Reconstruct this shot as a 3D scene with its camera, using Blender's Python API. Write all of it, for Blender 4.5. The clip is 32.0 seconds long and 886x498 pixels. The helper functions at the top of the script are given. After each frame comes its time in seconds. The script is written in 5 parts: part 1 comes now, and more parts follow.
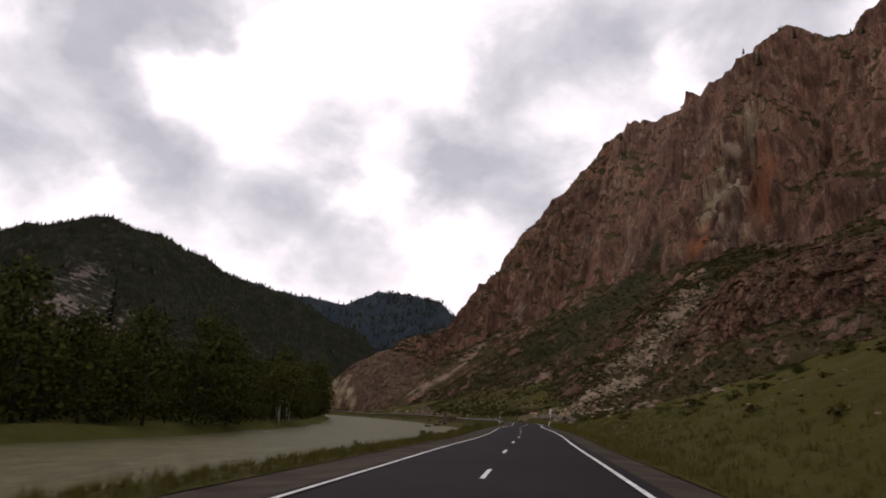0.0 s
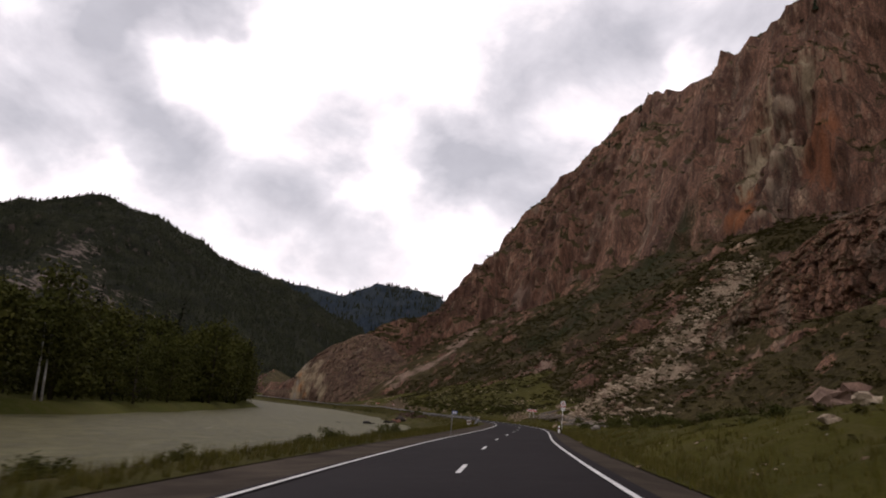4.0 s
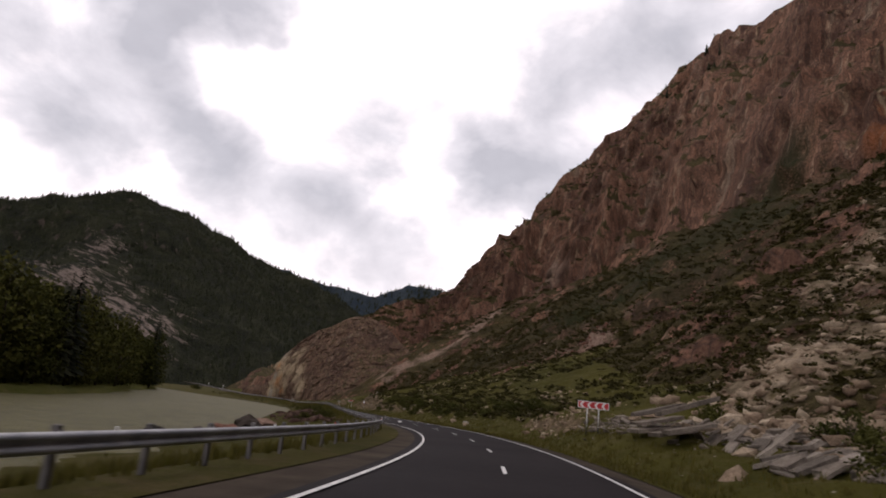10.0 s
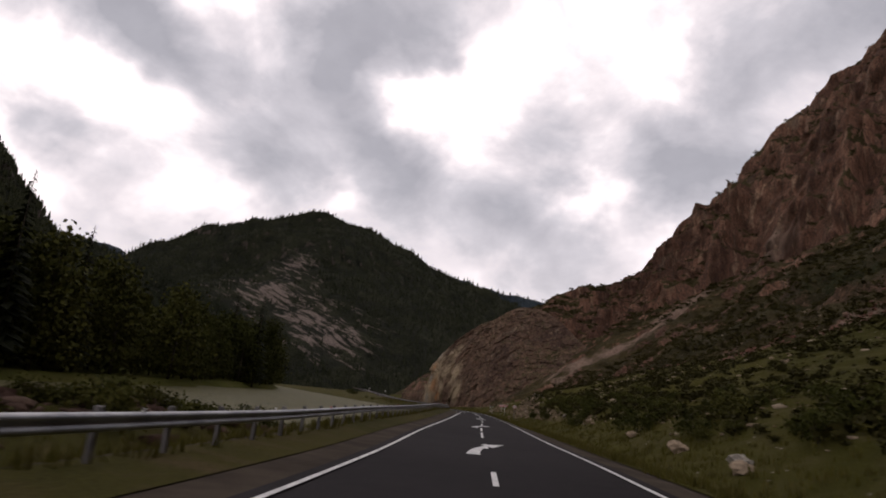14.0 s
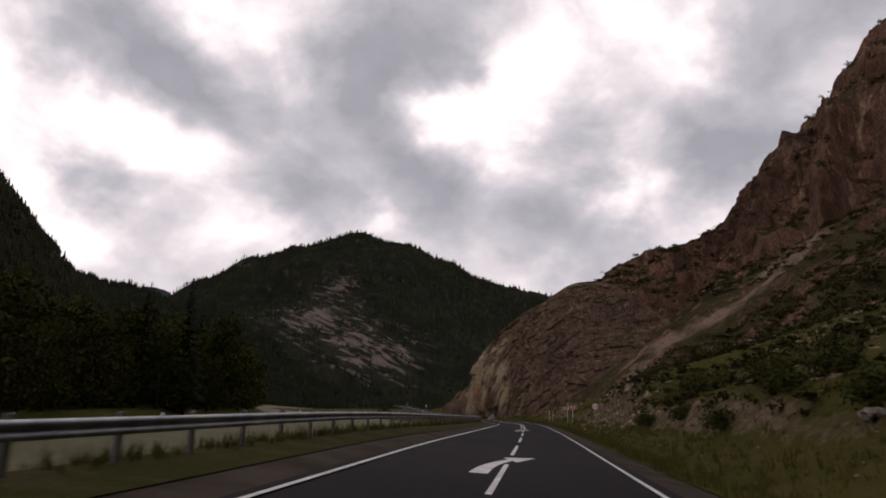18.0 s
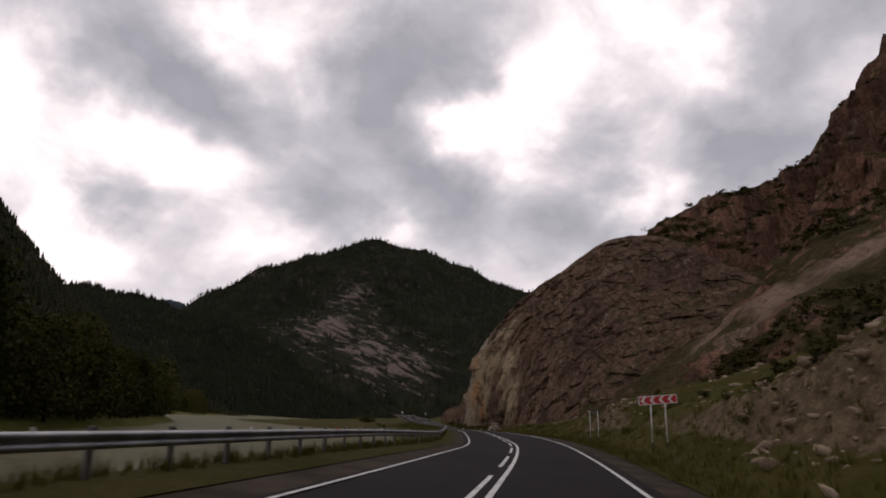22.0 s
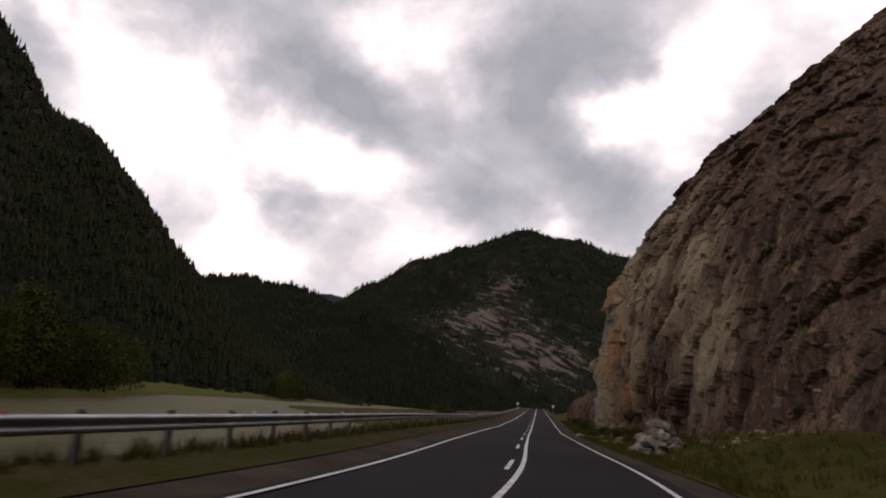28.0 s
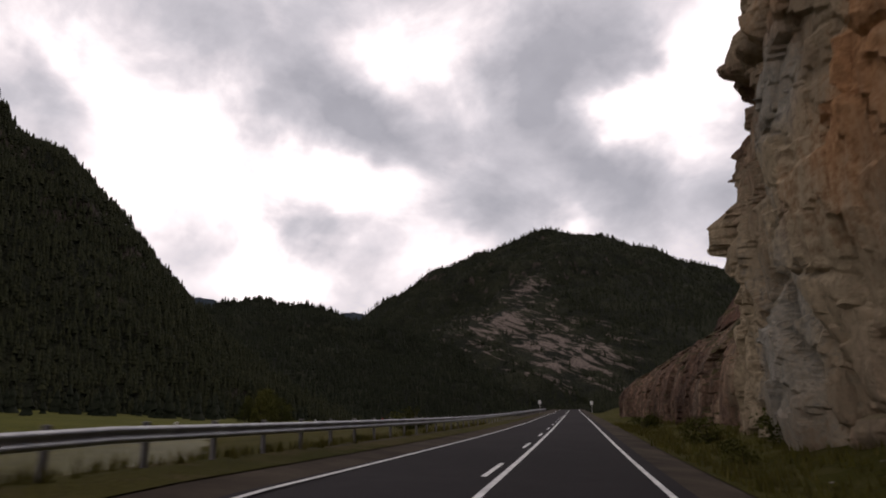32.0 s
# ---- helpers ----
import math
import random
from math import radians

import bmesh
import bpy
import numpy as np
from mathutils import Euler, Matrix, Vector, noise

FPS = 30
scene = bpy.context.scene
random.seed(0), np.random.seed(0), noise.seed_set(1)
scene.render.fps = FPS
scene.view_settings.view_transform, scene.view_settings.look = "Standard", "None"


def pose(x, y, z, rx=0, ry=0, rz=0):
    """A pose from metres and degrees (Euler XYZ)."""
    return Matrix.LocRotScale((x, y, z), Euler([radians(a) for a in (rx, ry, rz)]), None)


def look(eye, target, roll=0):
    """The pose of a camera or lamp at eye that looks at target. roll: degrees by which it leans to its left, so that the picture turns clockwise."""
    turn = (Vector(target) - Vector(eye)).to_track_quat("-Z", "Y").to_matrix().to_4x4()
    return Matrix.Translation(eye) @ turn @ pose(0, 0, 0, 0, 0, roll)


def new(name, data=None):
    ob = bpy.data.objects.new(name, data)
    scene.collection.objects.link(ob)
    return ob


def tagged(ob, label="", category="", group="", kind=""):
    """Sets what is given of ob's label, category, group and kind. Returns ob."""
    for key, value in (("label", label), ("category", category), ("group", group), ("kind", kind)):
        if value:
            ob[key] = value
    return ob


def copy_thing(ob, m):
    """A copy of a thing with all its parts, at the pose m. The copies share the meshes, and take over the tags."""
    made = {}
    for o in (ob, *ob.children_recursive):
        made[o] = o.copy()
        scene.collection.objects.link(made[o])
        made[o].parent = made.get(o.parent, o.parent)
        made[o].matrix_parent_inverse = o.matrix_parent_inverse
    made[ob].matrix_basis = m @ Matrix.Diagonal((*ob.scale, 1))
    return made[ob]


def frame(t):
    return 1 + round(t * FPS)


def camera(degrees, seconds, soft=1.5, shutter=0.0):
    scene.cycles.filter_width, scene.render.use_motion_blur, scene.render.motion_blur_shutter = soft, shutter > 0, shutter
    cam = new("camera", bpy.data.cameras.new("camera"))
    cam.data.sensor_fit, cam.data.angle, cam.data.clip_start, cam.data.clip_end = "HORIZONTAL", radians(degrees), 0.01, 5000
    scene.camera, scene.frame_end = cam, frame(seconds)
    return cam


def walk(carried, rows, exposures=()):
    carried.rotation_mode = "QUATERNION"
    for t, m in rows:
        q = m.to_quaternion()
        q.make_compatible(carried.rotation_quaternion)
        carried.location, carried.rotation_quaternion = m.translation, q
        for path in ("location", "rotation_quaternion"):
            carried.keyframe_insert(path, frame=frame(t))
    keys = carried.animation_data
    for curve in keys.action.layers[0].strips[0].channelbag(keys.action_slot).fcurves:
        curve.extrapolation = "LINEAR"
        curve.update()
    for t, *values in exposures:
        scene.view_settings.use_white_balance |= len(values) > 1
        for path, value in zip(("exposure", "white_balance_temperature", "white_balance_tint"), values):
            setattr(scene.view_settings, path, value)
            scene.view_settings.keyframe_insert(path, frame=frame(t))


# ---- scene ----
cam = camera(66.3, 32.0, soft=1.9, shutter=0.25)
ROWS = [
    (0.0, 0.03, 0.00, 1.41, 0.62, 13.73, -2.43),
    (0.5, 1.29, 9.54, 1.40, 0.76, 13.60, -2.88),
    (1.0, 2.54, 19.09, 1.39, 1.07, 13.38, -3.99),
    (1.5, 3.77, 28.62, 1.37, 1.12, 12.86, -4.38),
    (2.0, 4.99, 38.15, 1.36, 1.03, 12.90, -4.38),
    (2.5, 6.21, 47.65, 1.35, 0.97, 13.21, -4.34),
    (3.0, 7.44, 57.14, 1.34, 0.89, 13.45, -4.32),
    (3.5, 8.65, 66.61, 1.32, 0.85, 13.52, -4.50),
    (5.5, 12.67, 104.39, 1.27, 0.99, 13.10, -5.64),
    (6.0, 13.88, 113.71, 1.28, 0.95, 13.13, -5.59),
    (6.5, 15.12, 122.99, 1.30, 0.80, 13.33, -5.39),
    (7.0, 16.37, 132.20, 1.32, 0.78, 13.59, -4.88),
    (7.5, 17.58, 141.35, 1.35, 1.21, 13.89, -5.75),
    (8.0, 18.72, 150.43, 1.39, 1.47, 13.87, -5.08),
    (8.5, 19.77, 159.45, 1.42, 1.56, 13.72, -3.65),
    (9.0, 20.72, 168.41, 1.45, 2.26, 14.80, -3.98),
    (9.5, 21.57, 177.31, 1.48, 3.13, 14.15, -5.18),
    (10.0, 22.31, 186.18, 1.49, 3.96, 13.64, -6.11),
    (10.5, 22.89, 195.03, 1.50, 4.76, 13.89, -6.43),
    (11.0, 23.25, 203.86, 1.50, 6.25, 13.45, -6.84),
    (11.5, 23.32, 212.68, 1.49, 8.22, 13.09, -7.29),
    (12.0, 23.05, 221.50, 1.47, 10.51, 13.29, -7.57),
    (12.5, 22.43, 230.29, 1.45, 12.68, 13.20, -7.21),
    (13.0, 21.50, 239.06, 1.43, 14.94, 12.91, -7.17),
    (13.5, 20.29, 247.79, 1.41, 17.13, 12.91, -6.91),
    (14.0, 18.85, 256.50, 1.39, 19.38, 12.80, -6.98),
    (14.5, 17.24, 265.18, 1.38, 21.57, 12.52, -7.51),
    (16.5, 8.36, 299.47, 1.41, 22.42, 13.66, -2.09),
    (17.0, 6.23, 308.19, 1.42, 22.52, 13.39, -1.59),
    (17.5, 4.12, 316.96, 1.44, 22.83, 13.44, -1.75),
    (18.0, 1.99, 325.79, 1.45, 23.13, 13.61, -1.65),
    (18.5, -0.20, 334.70, 1.47, 23.57, 13.58, -1.87),
    (19.0, -2.47, 343.67, 1.48, 23.48, 13.77, -0.25),
    (19.5, -4.84, 352.70, 1.48, 23.51, 14.15, 0.69),
    (20.0, -7.31, 361.78, 1.49, 23.65, 14.31, 1.10),
    (20.5, -9.87, 370.90, 1.48, 23.96, 14.27, 1.03),
    (21.0, -12.48, 380.05, 1.47, 24.11, 14.03, 0.68),
    (21.5, -15.12, 389.21, 1.46, 24.44, 14.39, -0.40),
    (22.0, -17.79, 398.38, 1.44, 24.76, 14.35, -0.84),
    (22.5, -20.47, 407.56, 1.41, 25.22, 13.64, -1.33),
    (23.0, -23.18, 416.71, 1.39, 25.63, 13.74, -1.18),
    (23.5, -25.96, 425.83, 1.36, 26.59, 13.94, -2.55),
    (24.0, -28.86, 434.89, 1.34, 27.74, 13.80, -2.83),
    (24.5, -31.96, 443.84, 1.32, 29.34, 13.61, -3.85),
    (25.0, -35.31, 452.68, 1.31, 31.01, 13.33, -4.61),
    (25.5, -38.87, 461.41, 1.30, 32.60, 13.32, -4.60),
    (26.0, -42.56, 470.08, 1.30, 33.84, 12.83, -4.26),
    (26.5, -46.29, 478.71, 1.30, 35.11, 12.70, -4.21),
    (28.5, -61.14, 513.14, 1.36, 39.15, 13.83, -2.04),
    (29.0, -65.63, 521.37, 1.37, 39.33, 13.99, -0.66),
    (29.5, -70.23, 529.56, 1.38, 39.45, 14.24, -0.23),
    (30.0, -74.90, 537.72, 1.39, 39.47, 14.38, 1.04),
    (30.5, -79.59, 545.85, 1.40, 39.74, 14.72, 1.55),
    (31.0, -84.27, 553.99, 1.41, 40.06, 14.96, 1.33),
    (31.5, -88.91, 562.13, 1.42, 40.07, 14.94, 1.85),
    (32.0, -93.53, 570.28, 1.43, 40.03, 14.59, 1.82),
]
walk(cam, [(t, pose(x, y, z, 90 + p, 0, h) @ pose(0, 0, 0, 0, 0, -r)) for t, x, y, z, h, p, r in ROWS],
     [(0, 0.0, 6900, 19.0), (8, 0.12, 6900, 19.0), (12, 0.05, 6900, 19.0), (14, -0.3, 6900, 19.0), (17, -0.5, 6900, 19.0), (26, -0.48, 6900, 19.0), (29, -0.42, 6900, 19.0), (32, -0.37, 6900, 19.0)])

# ---- sky and light ----
SUN_EL, SUN_AZ = 48, 25
world = bpy.data.worlds.new("overcast_sky")
scene.world = world
world.use_nodes = True
wt = world.node_tree
wt.nodes.clear()


def node(tree, kind, ins=None, **props):
    n = tree.nodes.new(kind)
    for k, v in props.items():
        setattr(n, k, v)
    for k, v in (ins or {}).items():
        s = n.inputs[k]
        if isinstance(v, bpy.types.NodeSocket):
            tree.links.new(v, s)
        else:
            s.default_value = v
    return n


def math_node(tree, op, a, b=0.0, clamp=False):
    return node(tree, "ShaderNodeMath", {0: a, 1: b}, operation=op, use_clamp=clamp).outputs[0]


def ramp(tree, fac, stops, mode="LINEAR"):
    r = node(tree, "ShaderNodeValToRGB", {"Fac": fac})
    r.color_ramp.interpolation = mode
    els = r.color_ramp.elements
    while len(els) < len(stops):
        els.new(0.5)
    for e, (p, c) in zip(els, stops):
        e.position = p
        e.color = (*c, 1) if len(c) == 3 else c
    return r.outputs["Color"]


def mix(tree, fac, a, b, how="MIX"):
    n = node(tree, "ShaderNodeMix", {0: fac}, data_type="RGBA", blend_type=how)
    for k, v in ((6, a), (7, b)):
        if isinstance(v, bpy.types.NodeSocket):
            tree.links.new(v, n.inputs[k])
        else:
            n.inputs[k].default_value = (*v, 1) if len(v) == 3 else v
    return n.outputs[2]


def noise_tex(tree, vec, scale, detail=5.0, rough=0.55, dist=0.0):
    return node(tree, "ShaderNodeTexNoise", {"Vector": vec, "Scale": scale, "Detail": detail, "Roughness": rough, "Distortion": dist}).outputs["Fac"]


def scaled(tree, vec, s, loc=(0, 0, 0)):
    return node(tree, "ShaderNodeMapping", {"Vector": vec, "Scale": s, "Location": loc}).outputs[0]


# the cloud cover: bearing, height and width in degrees of its bright gaps and of its heavy grey banks
GAPS = ((7.3, 29.2, 3.4), (0.3, 28.0, 2.1), (9.2, 18.9, 1.1), (-1.2, 13.1, 3.0), (-20.4, 28.4, 1.6), (20.7, 24.9, 3.4), (47.3, 30.1, 2.1), (42.0, 28.8, 2.0), (55.1, 20.8, 3.6), (45.5, 20.4, 2.7), (5.7, 18.2, 1.6), (28.8, 16.3, 1.6), (37.4, 14.7, 1.8), (58.7, 27.6, 2.1), (65.8, 24.0, 3.2), (61.1, 17.8, 3.2), (17.0, 29.0, 2.5), (53.7, 10.7, 2.1), (42.5, 14.0, 2.1), (56.8, 14.1, 1.8), (24.4, 25.6, 1.8))
CLOUDS = ((25.5, 20.0, 2.4), (21.5, 17.8, 2.4), (-6.9, 29.1, 3.8), (-1.9, 18.1, 3.2), (-7.3, 18.6, 2.5), (-15.5, 30.9, 3.2), (-26.9, 30.4, 3.2), (15.2, 16.3, 2.7), (10.8, 15.4, 3.0), (10.2, 23.0, 2.7), (30.7, 25.9, 2.1), (52.8, 28.6, 2.5), (48.3, 27.0, 2.1), (42.5, 23.0, 2.1), (24.5, 32.4, 2.9), (31.9, 29.6, 2.3), (35.7, 19.2, 2.7), (28.8, 20.1, 2.7), (-0.8, 20.6, 2.1), (51.5, 16.5, 1.6), (22.5, 28.4, 1.6), (60.2, 30.1, 2.7), (55.5, 26.5, 2.7), (46.9, 25.1, 2.3), (30.3, 30.5, 3.0), (53.6, 15.3, 1.6), (73.0, 26.0, 1.8))


def build_sky():
    t = wt
    way = node(t, "ShaderNodeTexCoord").outputs["Generated"]
    sep = node(t, "ShaderNodeSeparateXYZ", {0: way})
    puff = scaled(t, way, (1.0, 1.0, 1.35))
    warp = node(t, "ShaderNodeTexNoise", {"Vector": puff, "Scale": 7.0, "Detail": 4.0, "Roughness": 0.55}).outputs["Color"]
    warp = node(t, "ShaderNodeVectorMath", {0: warp, 1: (0.5, 0.5, 0.5)}, operation="SUBTRACT").outputs[0]
    bent = node(t, "ShaderNodeVectorMath", {0: warp, 1: (0.17, 0.17, 0.14), 2: way}, operation="MULTIPLY_ADD").outputs[0]
    bent = node(t, "ShaderNodeVectorMath", {0: bent}, operation="NORMALIZE").outputs[0]
    f = math_node(t, "ADD", math_node(t, "MULTIPLY", noise_tex(t, puff, 6.0, 7.0, 0.56, 0.3), 0.56), 0.212)
    for sign, lobes in ((0.115, GAPS), (-0.15, CLOUDS)):
        for az, el, wide in lobes:
            v = Vector((-math.sin(radians(az)) * math.cos(radians(el)), math.cos(radians(az)) * math.cos(radians(el)), math.sin(radians(el))))
            d = math_node(t, "SUBTRACT", node(t, "ShaderNodeVectorMath", {0: bent, 1: v}, operation="DOT_PRODUCT").outputs["Value"], 1.0)
            d = math_node(t, "POWER", 2.71828, math_node(t, "DIVIDE", d, radians(wide) ** 2))
            f = math_node(t, "ADD", f, math_node(t, "MULTIPLY", d, sign))
    cloud = ramp(t, f, [(0.26, (0.52, 0.555, 0.62)), (0.40, (0.76, 0.79, 0.86)), (0.49, (1.06, 1.06, 1.12)), (0.57, (1.5, 1.47, 1.50)), (0.72, (2.2, 2.15, 2.15))])
    cloud = mix(t, 0.35, cloud, ramp(t, noise_tex(t, puff, 16.0, 5.0, 0.55), [(0.3, (0.8, 0.8, 0.82)), (0.7, (1.2, 1.2, 1.2))]), "MULTIPLY")
    low = ramp(t, sep.outputs[2], [(0.0, (1, 1, 1)), (0.30, (0, 0, 0))])
    cloud = mix(t, math_node(t, "MULTIPLY", low, 0.22), cloud, (1.35, 1.29, 1.30))
    # cover full towards the horizon; unseen overhead, it is dimmed to darken the ground
    cloud = mix(t, 1.0, cloud, ramp(t, sep.outputs[2], [(0.0, (1, 1, 1)), (0.56, (1, 1, 1)), (0.78, (0.50, 0.50, 0.52)), (1.0, (0.42, 0.42, 0.44))]), "MULTIPLY")
    sky = node(t, "ShaderNodeTexSky", sky_type="NISHITA", sun_disc=False, sun_elevation=radians(SUN_EL), sun_rotation=radians(-SUN_AZ)).outputs[0]
    bg1 = node(t, "ShaderNodeBackground", {"Color": sky, "Strength": 0.05})
    bg2 = node(t, "ShaderNodeBackground", {"Color": cloud, "Strength": 1.0})
    both = node(t, "ShaderNodeMixShader", {0: 0.94, 1: bg1.outputs[0], 2: bg2.outputs[0]})
    node(t, "ShaderNodeOutputWorld", {"Surface": both.outputs[0]})


build_sky()
sun = new("sun", bpy.data.lights.new("sun", "SUN"))
sun.data.energy, sun.data.angle, sun.data.color = 0.5, radians(14), (1.0, 0.95, 0.88)
sun.matrix_world = look((0, 0, 500), (500 * math.sin(radians(SUN_AZ)) / math.tan(radians(SUN_EL)), -500 * math.cos(radians(SUN_AZ)) / math.tan(radians(SUN_EL)), 0))


# ---- materials ----
def material(name):
    m = bpy.data.materials.new(name)
    m.use_nodes = True
    t = m.node_tree
    t.nodes.clear()
    out = node(t, "ShaderNodeOutputMaterial")
    return m, t, out


def finish(t, out, color, rough=0.85, bump=None, dist=0.05, strength=0.6, metal=0.0, **more):
    b = node(t, "ShaderNodeBsdfPrincipled", {"Base Color": color if isinstance(color, bpy.types.NodeSocket) else (*color, 1), "Roughness": rough, "Metallic": metal, "Specular IOR Level": 0.5 if metal or rough < 0.6 else 0.04})
    for k, v in more.items():
        k = k.replace("_", " ")
        if isinstance(v, bpy.types.NodeSocket):
            t.links.new(v, b.inputs[k])
        else:
            b.inputs[k].default_value = v
    if bump is not None:
        n = node(t, "ShaderNodeBump", {"Height": bump, "Distance": dist, "Strength": strength})
        t.links.new(n.outputs[0], b.inputs["Normal"])
    t.links.new(b.outputs[0], out.inputs[0])
    return b


def place_of(t):
    return node(t, "ShaderNodeNewGeometry").outputs["Position"]


def simple(name, dark, light, scale=4.0, rough=0.8, bump=0.01, metal=0.0, fine=40.0):
    """Two colours by a broad noise, with a fine grain over it."""
    m, t, out = material(name)
    p = place_of(t)
    a, b = noise_tex(t, p, scale), noise_tex(t, p, fine, 3)
    c = mix(t, ramp(t, a, [(0.35, (0, 0, 0)), (0.65, (1, 1, 1))]), dark, light)
    c = mix(t, 0.25, c, ramp(t, b, [(0.3, (0.3, 0.3, 0.3)), (0.7, (0.75, 0.75, 0.75))]), "OVERLAY")
    finish(t, out, c, rough, math_node(t, "ADD", a, math_node(t, "MULTIPLY", b, 0.4)), bump, 0.7, metal)
    return m


def asphalt_material():
    m, t, out = material("asphalt")
    p = place_of(t)
    big, mid, fine = noise_tex(t, p, 0.09, 4), noise_tex(t, p, 1.3, 5, 0.6), noise_tex(t, p, 90, 2)
    c = mix(t, ramp(t, big, [(0.35, (0, 0, 0)), (0.65, (1, 1, 1))]), (0.0150, 0.0128, 0.0140), (0.0220, 0.0190, 0.0204))
    c = mix(t, 0.35, c, ramp(t, mid, [(0.3, (0.3, 0.3, 0.3)), (0.7, (0.7, 0.7, 0.7))]), "OVERLAY")
    c = mix(t, 0.5, c, ramp(t, fine, [(0.25, (0.25, 0.25, 0.25)), (0.75, (0.8, 0.8, 0.8))]), "OVERLAY")
    finish(t, out, c, 0.82, fine, 0.006, 0.6)
    return m


def grass_material(name, a, b, dry, stones=0.0, earth=0.0):
    m, t, out = material(name)
    p = place_of(t)
    big, mid, fine = noise_tex(t, p, 0.05, 5, 0.6), noise_tex(t, p, 0.6, 6, 0.65), noise_tex(t, p, 9, 4, 0.7)
    c = mix(t, ramp(t, big, [(0.38, (0, 0, 0)), (0.62, (1, 1, 1))]), a, b)
    c = mix(t, ramp(t, mid, [(0.48, (0, 0, 0)), (0.7, (1, 1, 1))]), c, dry)
    c = mix(t, 0.55, c, ramp(t, fine, [(0.3, (0.2, 0.2, 0.2)), (0.7, (0.8, 0.8, 0.8))]), "OVERLAY")
    if stones:
        v = node(t, "ShaderNodeTexVoronoi", {"Vector": p, "Scale": 0.9, "Randomness": 1.0}).outputs["Distance"]
        c = mix(t, ramp(t, v, [(stones, (1, 1, 1)), (stones + 0.03, (0, 0, 0))]), c, (0.27, 0.24, 0.21))
    if earth:
        nz = node(t, "ShaderNodeSeparateXYZ", {0: node(t, "ShaderNodeNewGeometry").outputs["Normal"]}).outputs[2]
        k = math_node(t, "ADD", nz, math_node(t, "MULTIPLY", math_node(t, "SUBTRACT", mid, 0.5), 0.5))
        soil = mix(t, ramp(t, noise_tex(t, scaled(t, p, (1, 1, 2.5)), 0.8, 6, 0.7), [(0.4, (0, 0, 0)), (0.6, (1, 1, 1))]), (0.090, 0.064, 0.038), (0.185, 0.138, 0.086))
        soil = mix(t, 0.6, soil, ramp(t, fine, [(0.3, (0.15, 0.15, 0.15)), (0.7, (0.85, 0.85, 0.85))]), "OVERLAY")
        c = mix(t, ramp(t, k, [(earth - 0.05, (1, 1, 1)), (earth + 0.05, (0, 0, 0))]), c, soil)
    finish(t, out, c, 0.95, math_node(t, "ADD", mid, fine), 0.12, 0.8)
    return m


def dipping(t, p):
    """Coordinates stretched along beds of rock that dip eastwards."""
    axes = [node(t, "ShaderNodeVectorMath", {0: p, 1: v}, operation="DOT_PRODUCT").outputs["Value"] for v in ((0.35, 0.20, -0.18), (-0.22, 0.39, 0.0), (0.95, 0.55, 2.1))]
    return node(t, "ShaderNodeCombineXYZ", {0: axes[0], 1: axes[1], 2: axes[2]}).outputs[0]


